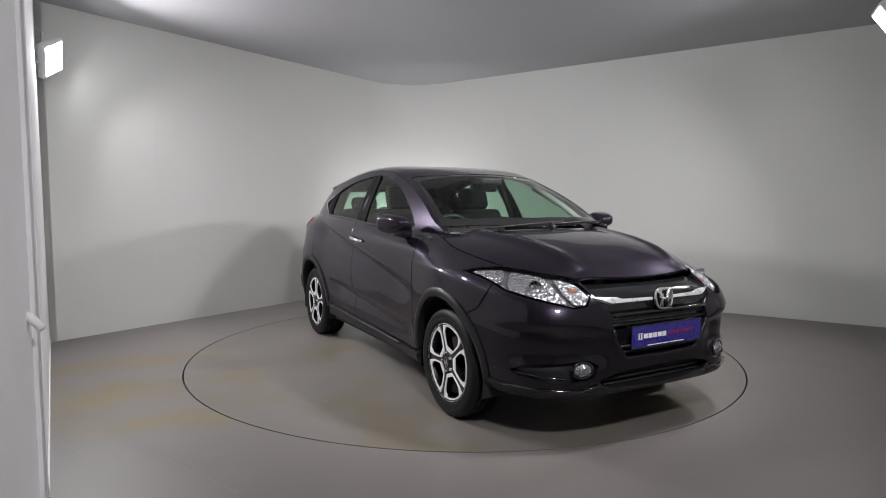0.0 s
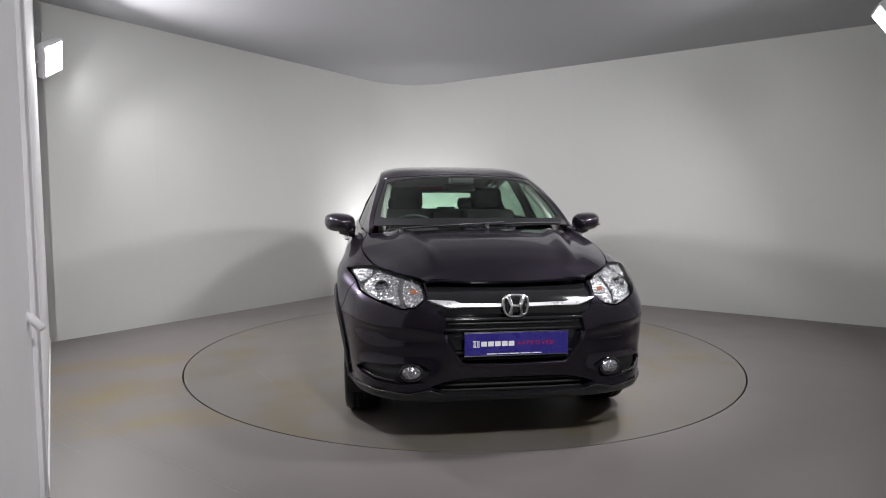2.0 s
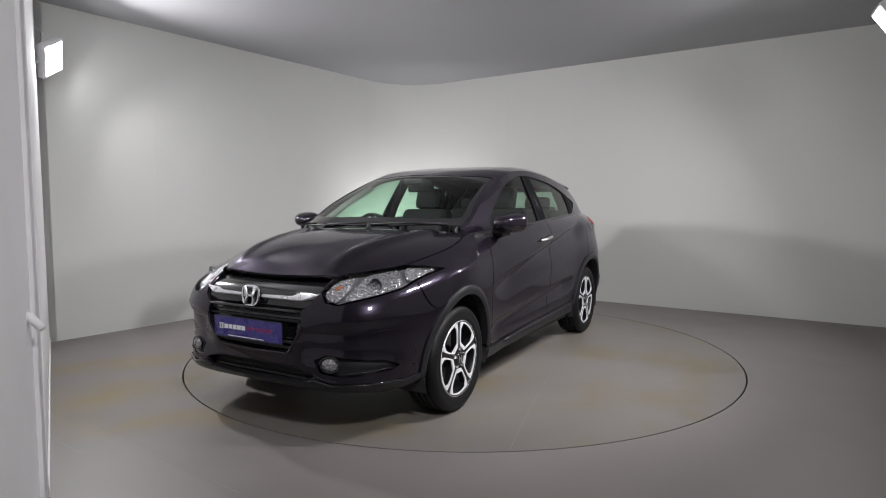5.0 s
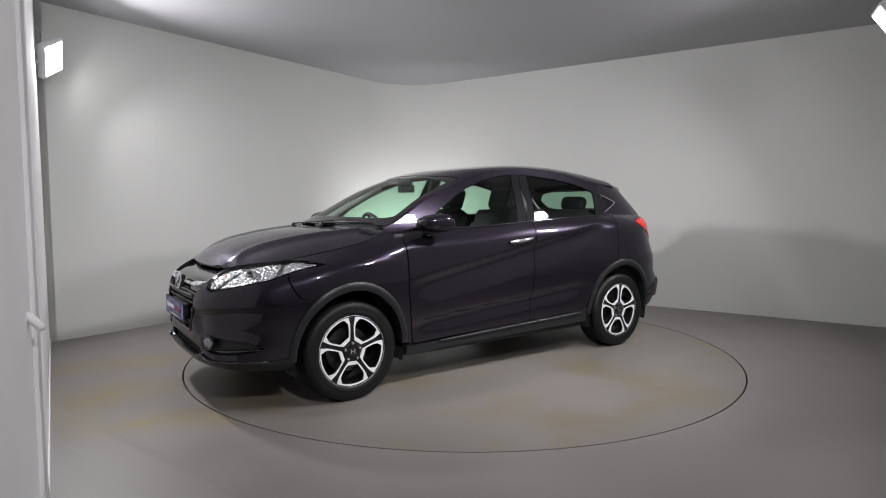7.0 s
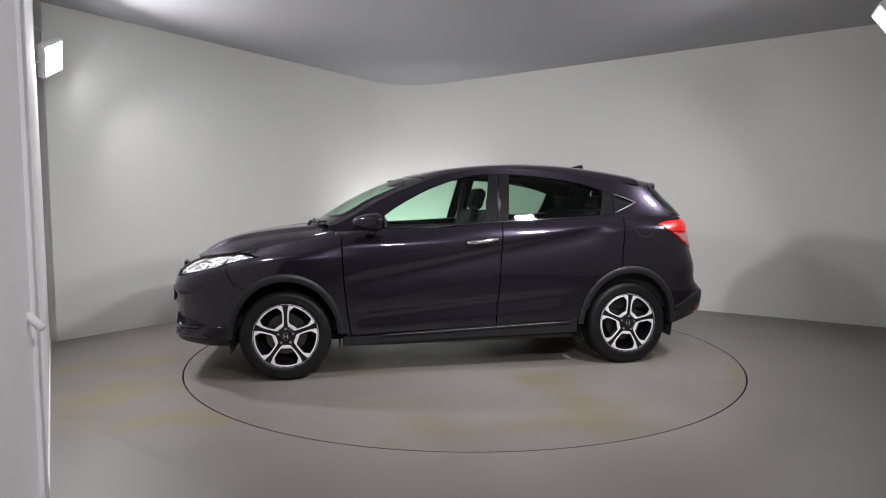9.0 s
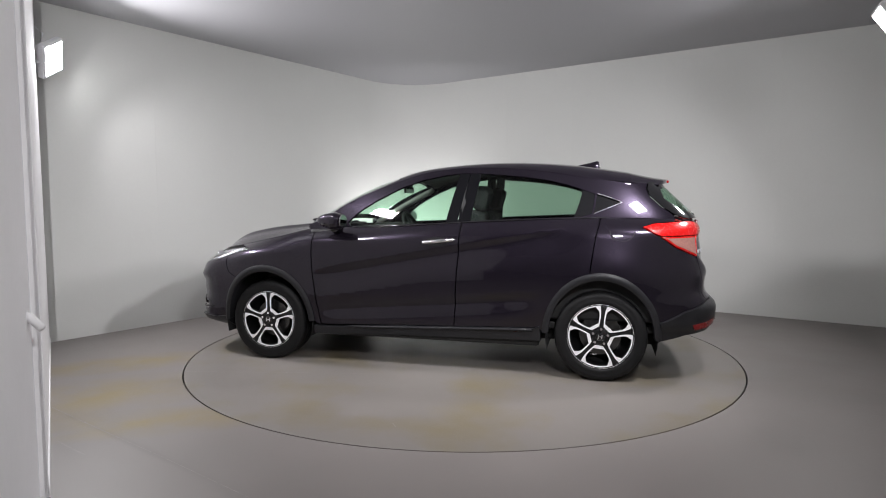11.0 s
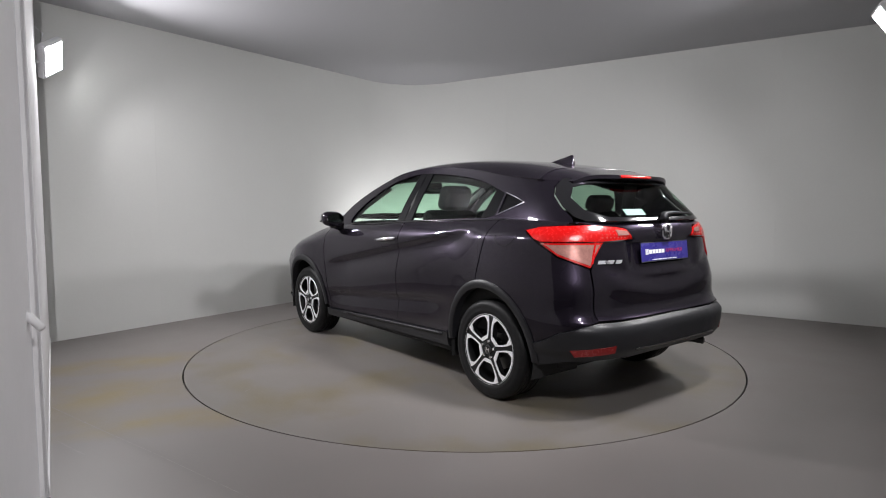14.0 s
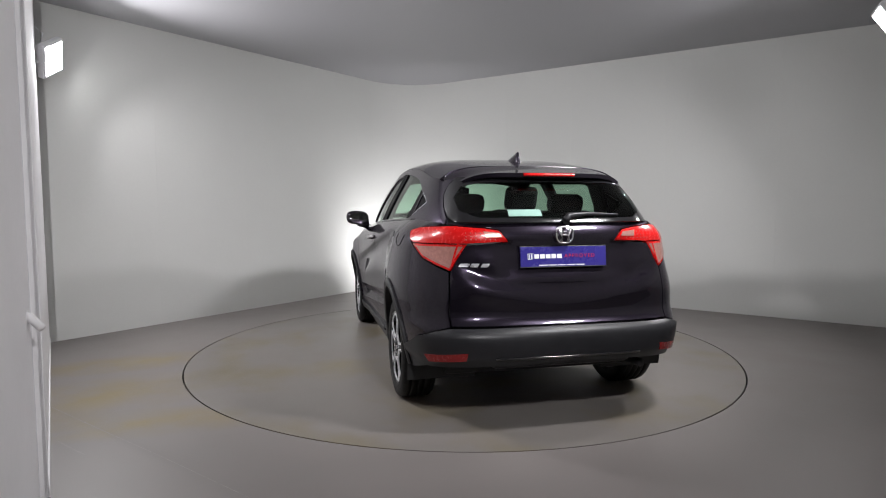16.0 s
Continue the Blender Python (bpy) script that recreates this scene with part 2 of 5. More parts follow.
def build_walls():
    R, T = 0.80, 0.12
    pr, pl = CORNER + ALONG_R * R, CORNER + ALONG_L * R
    inn_r, inn_l = Vector((-ALONG_R.y, ALONG_R.x)) * -1, Vector((ALONG_L.y, -ALONG_L.x)) * -1
    centre = CORNER + (ALONG_R + ALONG_L) * R
    a0 = math.atan2(*(pl - centre).yx)
    a1 = math.atan2(*(pr - centre).yx)
    arc = [a0 + (a1 - a0) * i / 24 for i in range(25)]
    inner = [centre + Vector((math.cos(a), math.sin(a))) * R for a in arc]
    outer = [centre + Vector((math.cos(a), math.sin(a))) * (R + T) for a in arc]

    def panel_strip(parent, pts, outs):
        ob = part("wall_panel", prism([*[tuple(p) for p in pts], *[tuple(p) for p in outs[::-1]]], 0.0, H), M_WALL, parent, smooth=False)
        return ob
    for name, start, along, cuts, label in (
            ("wall_north", pr, ALONG_R, (0.0, 1.00, 1.95, 3.14, 4.34, 5.55, 6.75), "off-white smooth panelled studio wall with faint joints"),
            ("wall_west", pl, ALONG_L, (0.0, 0.95, 2.12, 3.20, 4.27), "off-white smooth panelled studio wall beside a flood lamp")):
        out = Vector((along.y, -along.x))
        if out.dot(centre - start) > 0:
            out = -out
        bm = prism([tuple(start + out * 0.03), tuple(start + along * cuts[-1] + out * 0.03),
                    tuple(start + along * cuts[-1] + out * T), tuple(start + out * T)], 0.0, H)
        wall = link_mesh(name, bm, M_WALL)
        tagged(wall, label, "wall", kind="structure")
        for a, b in zip(cuts, cuts[1:]):
            p, q = start + along * (a + 0.0002), start + along * (b - 0.0002)
            panel_strip(wall, [p, q], [p + out * 0.028, q + out * 0.028])
    bm = bmesh.new()
    lo_i = [bm.verts.new((*p, 0)) for p in inner]
    hi_i = [bm.verts.new((*p, H)) for p in inner]
    lo_o = [bm.verts.new((*p, 0)) for p in outer]
    hi_o = [bm.verts.new((*p, H)) for p in outer]
    for i in range(24):
        f = bm.faces.new((lo_i[i], lo_i[i + 1], hi_i[i + 1], hi_i[i]))
        f.smooth = True
        bm.faces.new((lo_o[i + 1], lo_o[i], hi_o[i], hi_o[i + 1]))
    bmesh.ops.recalc_face_normals(bm, faces=bm.faces)
    tagged(link_mesh("wall_corner", bm, M_WALL), "rounded off-white studio wall corner", "wall", kind="structure")

    # plain walls that close the room round the camera
    far_r = CORNER + ALONG_R * 7.55
    back_l = CORNER + ALONG_L * 9.4
    back_r = far_r + ALONG_L * 9.4
    for name, p, q in (("wall_east", far_r, back_r), ("wall_south", back_r, back_l), ("wall_store", back_l, CORNER + ALONG_L * 5.0)):
        d = (q - p).normalized()
        o = Vector((d.y, -d.x))
        if o.dot(Vector((0, -1)) - p) > 0:
            o = -o
        bm = prism([tuple(p), tuple(q), tuple(q + o * T), tuple(p + o * T)], 0.0, H)
        tagged(link_mesh(name, bm, M_WALL), "plain off-white studio wall", "wall", kind="structure")
    # ceiling
    c = [CORNER + ALONG_R * -0.3 + ALONG_L * -0.3, far_r + ALONG_R * 0.3 + ALONG_L * -0.3, back_r + ALONG_R * 0.3 + ALONG_L * 0.3, back_l - ALONG_R * 0.3 + ALONG_L * 0.3]
    bm = prism([tuple(p) for p in c], H, H + 0.1)
    tagged(link_mesh("ceiling", bm, M_CEIL), "smooth grey stretched ceiling", "ceiling", kind="structure")


def mark(name, points, width, mat, parent, label=""):
    """A thin line worn or cut into the floor."""
    bm = bmesh.new()
    for (x0, y0), (x1, y1) in zip(points, points[1:]):
        d = Vector((x1 - x0, y1 - y0)).normalized()
        n = Vector((-d.y, d.x)) * width / 2
        v = [bm.verts.new((*p, .0015)) for p in ((x0 + n.x, y0 + n.y), (x0 - n.x, y0 - n.y), (x1 - n.x, y1 - n.y), (x1 + n.x, y1 + n.y))]
        bm.faces.new(v)
    bmesh.ops.recalc_face_normals(bm, faces=bm.faces)
    return part(name, bm, mat, parent, label)


M_SCUFF = material("scuffed_line", (0.195, 0.178, 0.170), 0.5, var=0.3, scale=30, fine=200)
build_floor()
floor = bpy.data.objects["floor"]
mark("joint", [(-2.610, -1.578), (-1.995, -1.997), (-1.514, -2.317), (-0.908, -2.737)], .004, M_SCUFF, floor, "faint joint in the sheet floor")
mark("crack", [(-2.131, -2.161), (-1.994, -2.253), (-1.880, -2.327)], .006, M_SCUFF, floor, "short dark scuff")
turntable = build_turntable()
for line in ([(0.481, -1.655), (0.684, -1.563), (0.861, -1.480)], [(0.381, 0.957), (1.223, 1.124), (1.829, 1.260)], [(-0.029, 1.889), (-0.065, 1.939)]):
    mark("scuff", line, .005, M_SCUFF, turntable, "faint dark scuff")
build_walls()
def build_flood_lamp(eye, aim, w, h, roll, cords, stand=False):
    """A square-cut LED flood lamp: finned casting, glowing glass, yoke and cord."""
    lamp = new("flood_lamp")
    m = look(eye, aim, roll)
    bm = boxed((-w / 2 - .025, -h / 2 - .025, -.004), (w / 2 + .025, h / 2 + .025, .055), .012, m)
    body = part("housing", bm, M_LAMP, lamp, "white cast lamp housing")
    for i in range(7):
        x = -w / 2 + w * i / 6
        part("fin", boxed((x - .004, -h / 2, .05), (x + .004, h / 2, .085), .002, m), M_LAMP, body)
    part("glass", boxed((-w / 2, -h / 2, -.008), (w / 2, h / 2, -.003), .001, m), M_LED, lamp, "glowing white lamp glass")
    bm = bmesh.new()
    tube(bm, [m @ Vector(p) for p in ((-w / 2 - .035, 0, .03), (-w / 2 - .035, 0, .14), (w / 2 + .035, 0, .14), (w / 2 + .035, 0, .03))], .010, 8)
    part("yoke", bm, M_LAMP, lamp, "white steel yoke", smooth=True)
    for pts in cords:
        bm = bmesh.new()
        tube(bm, [m @ Vector((0, 0, .14)), *pts], .006, 6)
        part("mount" if not stand else "stand_leg", bm, M_LAMP, lamp, smooth=True)
    label = "white LED flood lamp standing low behind the car" if stand else "white LED flood lamp shining from a bracket high up; the back one is an added fill"
    return tagged(lamp, label, "flood lamp", "studio flood lamps")


def build_partition():
    """White partition between the left wall and the door leaf, with its end post, and the leaf with its lever."""
    a, b = Vector((-1.767, -2.759)), Vector((-3.733, 0.086))
    d = (b - a).normalized()
    o = Vector((-d.y, d.x))
    if o.x > 0:
        o = -o
    bm = prism([tuple(a), tuple(b + d * .10), tuple(b + d * .10 + o * .05), tuple(a + o * .05)], 0.012, H)
    wall = tagged(link_mesh("wall_partition", bm, M_DOORW), "white painted partition beside the studio door", "wall", kind="structure")
    q = -o
    part("baseboard_strip", prism([tuple(a + q * .006), tuple(b - d * .01 + q * .006), tuple(b - d * .01), tuple(a)], 0.0, 0.045), M_DOORW, wall)
    e = Vector((-1.789, -2.774))
    part("end_post", prism([tuple(a + q * .004), tuple(e + q * .004), tuple(e + o * .012), tuple(a + o * .012)], 0.0, H), M_DOORW, wall, "white end post")
    c = e + o * .004
    dd = Vector((.504, -.864))
    oo = Vector((-.864, -.504))
    leaf = link_mesh("door_1", prism([tuple(c), tuple(c + dd * 1.25), tuple(c + dd * 1.25 + oo * .045), tuple(c + oo * .045)], 0.008, 2.98), M_DOORW)
    tagged(leaf, "white flush studio door with a white lever", "door", kind="structure")
    part("seal", prism([tuple(c + dd * .004 - oo * .002), tuple(c - oo * .002), tuple(c + oo * .04), tuple(c + dd * .004 + oo * .04)], 0.01, 2.98), M_LAMP, leaf, "pale grey rubber seal")
    bm = bmesh.new()
    tube(bm, [(-1.800, -2.870, .779), (-1.775, -2.864, .790), (-1.735, -2.862, .792)], [.012, .016, .015], 12)
    tube(bm, [(-1.750, -2.862, .815), (-1.725, -2.862, .795), (-1.680, -2.864, .756)], [.014, .017, .017], 12)
    part("lever", bm, M_DOORW, leaf, "white plastic lever handle", smooth=True)
    bm = bmesh.new()
    tube(bm, [(-1.786, -2.872, .770), (-1.790, -2.876, .72), (-1.775, -2.878, .67)], .002, 6)
    part("cord", bm, M_RUBBER, leaf, smooth=True)


build_partition()
for key, (eye, aim, w, h, watts) in FLOODS.items():
    ex, ey, ez = eye
    if key == "corner":
        legs = [[(ex, ey + .05, .26), (ex + dx, ey + .05 + dy, .0)] for dx, dy in ((.16, .1), (-.16, .1), (0.0, -.18))]
        build_flood_lamp(eye, aim, w, h, 0, legs, stand=True)
    elif key == "left":
        build_flood_lamp(eye, (2.313, 0.80, 0.581), w, h, -30, [[(ex - .20, ey - .02, ez + .02), (ex - .26, ey - .06, ez + .26)], [(ex - .05, ey - .05, ez + .2), (ex - .24, ey - .08, ez + .36)], [(ex - .20, ey, ez - .30)]])
    else:
        # the back one is only a body for the added fill light
        build_flood_lamp(eye, aim, w, h, -5 if key == "right" else 0, [[(ex, ey, H - .02)]])


# ---- the car's surfaces: x forward, y to its left, z up, origin on the ground between the axles ----
def spline(xs, ys):
    """A smooth curve through the points (xs, ys)."""
    order = np.argsort(xs)
    xs, ys = np.array(xs, float)[order], np.array(ys, float)[order]
    m = np.gradient(ys, xs)

    def f(x):
        x = np.clip(x, xs[0], xs[-1])
        i = np.clip(np.searchsorted(xs, x, side="right") - 1, 0, len(xs) - 2)
        h = xs[i + 1] - xs[i]
        t = (x - xs[i]) / h
        return ((2 * t ** 3 - 3 * t ** 2 + 1) * ys[i] + (t ** 3 - 2 * t ** 2 + t) * h * m[i]
                + (3 * t ** 2 - 2 * t ** 3) * ys[i + 1] + (t ** 3 - t ** 2) * h * m[i + 1])
    return f


def smooth(x, a, b):
    t = np.clip((x - a) / (b - a), 0, 1)
    return t * t * (3 - 2 * t)


XCF, XCR = 1.10, -1.10
LF, LS, LR = 1.90, 2.20, 1.80              # lengths of s round the nose, along the flank, round the tail
LOOP = LF + LS + LR
XF = spline((.15, .20, .25, .30, .36, .42, .48, .54, .62, .70, .76, .81, .85, .90, .95, 1.05),
            (2.00, 2.06, 2.105, 2.125, 2.125, 2.13, 2.14, 2.148, 2.147, 2.137, 2.12, 2.095, 2.06, 1.98, 1.87, 1.65))
XR = spline((.15, .20, .28, .36, .45, .53, .58, .605, .63, .68, .76, .85, .95, 1.02, 1.08, 1.13, 1.18, 1.3),
            (-1.96, -2.00, -2.05, -2.085, -2.10, -2.10, -2.085, -2.06, -2.045, -2.04, -2.045, -2.035, -2.015, -2.005, -2.01, -2.00, -1.98, -1.93))
WZ = spline((.15, .22, .28, .34, .42, .50, .60, .70, .80, .90, 1.0, 1.08, 1.15, 1.25),
            (.775, .808, .826, .838, .848, .856, .864, .870, .872, .868, .857, .840, .820, .79))
ZT = spline((2.06, 1.95, 1.80, 1.65, 1.50, 1.35, 1.20, 1.05, .90, .70, .50, .10, -.28, -.70, -1.10, -1.45, -1.75, -2.05),
            (.848, .862, .887, .908, .938, .968, 1.00, 1.038, 1.068, 1.076, 1.078, 1.094, 1.117, 1.137, 1.152, 1.160, 1.152, 1.145))
NF = spline((.15, .30, .42, .55, .66, .76, .86, 1.2), (4.3, 4.2, 4.1, 4.1, 3.9, 3.4, 2.8, 2.5))
NR = spline((.15, .30, .50, .70, .88, 1.0, 1.2), (4.0, 4.2, 4.6, 4.6, 3.9, 3.8, 3.8))
UB = spline((1.0, 1.08, 1.15, 1.25, 1.35, 1.45, 1.52, 1.6), (.806, .794, .769, .725, .674, .620, .588, .56))


def plan(x):
    """How far the cabin narrows towards its ends."""
    return 1 - .10 * np.clip((x - .05) / .85, 0, 1.6) ** 1.1 - .09 * np.clip((-.5 - x) / 1.2, 0, 2) ** 1.5


_x = np.array([.92, .8, .7, .6, .5, .35, 0, -.5, -.75, -1.0, -1.2, -1.4, -1.6])
ROLL = spline((2.1, 1.5, 1.2, *_x, -1.9, -2.1), (.05, .08, .10, *np.maximum(.010, WZ(ZT(_x)) - UB(ZT(_x)) * plan(_x)), .05, .03))


def ring(q, n):
    """A quarter of a superellipse of order n, from (1, 0) at q = 0 to (0, 1) at q = 1."""
    u, v = np.where(q < .5, 1, 2 - 2 * q), np.where(q < .5, 2 * q, 1)
    k = (u ** n + v ** n) ** (-1 / n)
    return u * k, v * k


def crease(x, z):
    """Relief of the flanks: a hollow under the shoulder line and one under the lower door line, fuller arches."""
    side = smooth(x, 1.25, .90) * smooth(x, -1.75, -1.2)
    dl = .006 * np.log1p(np.exp(np.clip((.535 - .075 * x / .9 - z) / .006, -30, 30)))
    low_ = -.026 * (dl / .040) * np.exp(1 - dl / .040) * smooth(x, .95, .7) * smooth(x, -.95, -.6)
    ds = .007 * np.log1p(np.exp(np.clip((.892 - .181 * x - z) / .007, -30, 30)))
    sh = -.030 * (ds / .055) * np.exp(1 - ds / .055) * smooth(x, 1.0, .5) * smooth(x, -1.25, -.9)
    front = .034 * np.exp(-((x - 1.34) / .38) ** 2) * smooth(z, .96, .855) * smooth(x, 1.78, 1.5)
    rear = .026 * np.exp(-((x + 1.36) / .36) ** 2) * smooth(z, 1.0, .72)
    return side * (low_ + sh) + front + rear


def low(s, z):
    """Lower body: s metres round it from the middle of the nose to the middle of the tail (LOOP), at the height z."""
    s, z = np.asarray(s, float), np.asarray(z, float)
    s = np.where(s > LOOP, s - 2 * LOOP, s)
    g, s = np.where(s < 0, -1.0, 1.0), np.abs(s)
    w = WZ(z)
    fx, fy = ring(np.clip(s / LF, 0, 1), NF(z))
    rx, ry = ring(np.clip((LOOP - s) / LR, 0, 1), NR(z))
    k = (s - LF) / LS
    x = np.where(k < 0, XCF + (XF(z) - XCF) * fx, np.where(k > 1, XCR + (XR(z) - XCR) * rx, XCF + (XCR - XCF) * k))
    y = w * np.where(k < 0, fy, np.where(k > 1, ry, 1))
    roll = ROLL(x) * np.clip((z - ZT(x) + .13) / .13, 0, 1.3) ** 2
    nx = np.where(k < 0, fx ** 1.5, np.where(k > 1, -rx ** 2.5, 0))
    ny = np.where(k < 0, fy ** 1.5, np.where(k > 1, ry ** 2.5, 1))
    y = y + crease(x, z) * ny
    fold = (x > 1.2) * smooth(y, .30, .45) * smooth(z, .40, .50) * smooth(y, .86, .70)
    fl = .62 + .10 * (y - .40)
    roll = roll + .030 * fold * smooth(z, fl + .012, fl - .05)
    dent = .024 * smooth(y, .42, .31) * smooth(z, .83, .885) * smooth(z, 1.055, 1.025) * (x < -1.5)
    zc = .715 + .13 * np.clip(y / .62, 0, 1.2) ** 2
    gate = (x < -1.5) * smooth(y, .66, .50) * (.016 * np.exp(-((z - zc - .075) / .045) ** 2) - .010 * np.exp(-((z - zc + .02) / .05) ** 2))
    return np.stack([x - roll * nx + dent + gate, g * (y - roll * ny), z + 0 * x], -1)


XRU = spline((1.0, 1.08, 1.15, 1.20, 1.25, 1.30, 1.35, 1.40, 1.45, 1.52), (-2.005, -2.00, -1.975, -1.932, -1.885, -1.835, -1.785, -1.735, -1.69, -1.62))
XCU, NU, LRU = -.75, 6.0, 1.9
LOOPC = 1.2 - XCU + LRU
ZR = spline((1.10, 1.0, .90, .68, .44, .24, .08, -.22, -.60, -.95, -1.2, -1.5, -1.78, -1.95),
            (1.075, 1.088, 1.122, 1.250, 1.362, 1.434, 1.484, 1.526, 1.522, 1.484, 1.442, 1.408, 1.392, 1.380))
ZC = spline((1.18, 1.05, .92, .68, .44, .24, -.06, -.41, -.77, -1.09, -1.41, -1.65, -1.80, -1.92),
            (1.072, 1.158, 1.240, 1.368, 1.462, 1.510, 1.553, 1.580, 1.580, 1.557, 1.510, 1.466, 1.440, 1.415))


def cab(s, z):
    """Cabin: s metres backwards from x = 1.2 along the side, then round the rear to its middle (LOOPC)."""
    s, z = np.asarray(s, float), np.asarray(z, float)
    s = np.where(s > LOOPC, s - 2 * LOOPC, s)
    g, s = np.where(s < 0, -1.0, 1.0), np.abs(s)
    rx, ry = ring(np.clip((LOOPC - s) / LRU, 0, 1), NU)
    x = np.where(s < 1.2 - XCU, 1.2 - s, XCU + (XRU(z) - XCU) * rx)
    y = UB(z) * plan(x) * np.where(s < 1.2 - XCU, 1, ry)
    return np.stack([x, g * y, z + 0 * x], -1)


def rail(x):
    return UB(ZR(x)) * plan(x)


def top(x, y):
    """Windscreen and roof."""
    x, y = np.asarray(x, float), np.asarray(y, float)
    u = np.abs(y) / rail(x)
    w = .20 + .80 * smooth(x, .05, .45)
    return np.stack([x, y, ZC(x) - (ZC(x) - ZR(x)) * (w * u ** 2.2 + (1 - w) * u ** 7)], -1)


HC = spline((2.06, 2.00, 1.90, 1.75, 1.60, 1.40, 1.20, 1.05, .90), (.806, .852, .934, 1.000, 1.036, 1.066, 1.084, 1.093, 1.10))


def hood(x, y):
    x, y = np.asarray(x, float), np.asarray(y, float)
    u = np.clip(np.abs(y) / edge_y(x), 0, 1.02)
    swell = .020 * np.exp(-((np.abs(y) - .50 + .16 * (x - 1.1)) / .045) ** 2) * smooth(x, 2.0, 1.75)
    return np.stack([x, y, HC(x) - (HC(x) - ZT(x)) * u ** 3.0 + swell], -1)


def find(lift, axis, value, z, lo, hi):
    """The s between lo and hi at which the surface reaches a value of x (axis 0) or |y| (axis 1) at the height z."""
    rising = abs(lift(hi, z)[axis]) > abs(lift(lo, z)[axis]) if axis else lift(hi, z)[0] > lift(lo, z)[0]
    for _ in range(34):
        mid = (lo + hi) / 2
        v = lift(mid, z)[axis]
        v = abs(v) if axis else v
        if (v < value) == bool(rising):
            lo = mid
        else:
            hi = mid
    return (lo + hi) / 2


def at_x(x, z):
    return (float(find(low, 0, x, z, 0.0, LOOP)), z)


EDGE_X = np.linspace(.85, 1.96, 60)
EDGE_Y = np.array([max(.43, low(find(low, 0, x, float(ZT(x)), 0.0, LOOP), float(ZT(x)))[1]) for x in EDGE_X])


def edge_y(x):
    """Half width of the body along its top edge."""
    return np.interp(x, EDGE_X, EDGE_Y)


def nose(y, z):
    s = float(find(low, 1, abs(y), z, 0.0, LF))
    return (s if y >= 0 else -s, z)


def tail(y, z):
    s = float(find(low, 1, abs(y), z, LF + LS, LOOP))
    return (s if y >= 0 else 2 * LOOP - s, z)


def cab_x(x, z):
    return (float(find(cab, 0, x, z, 0.0, LOOPC)), z)


def cab_tail(y, z):
    s = float(find(cab, 1, abs(y), z, LOOPC - LRU, LOOPC))
    return (s if y >= 0 else 2 * LOOPC - s, z)


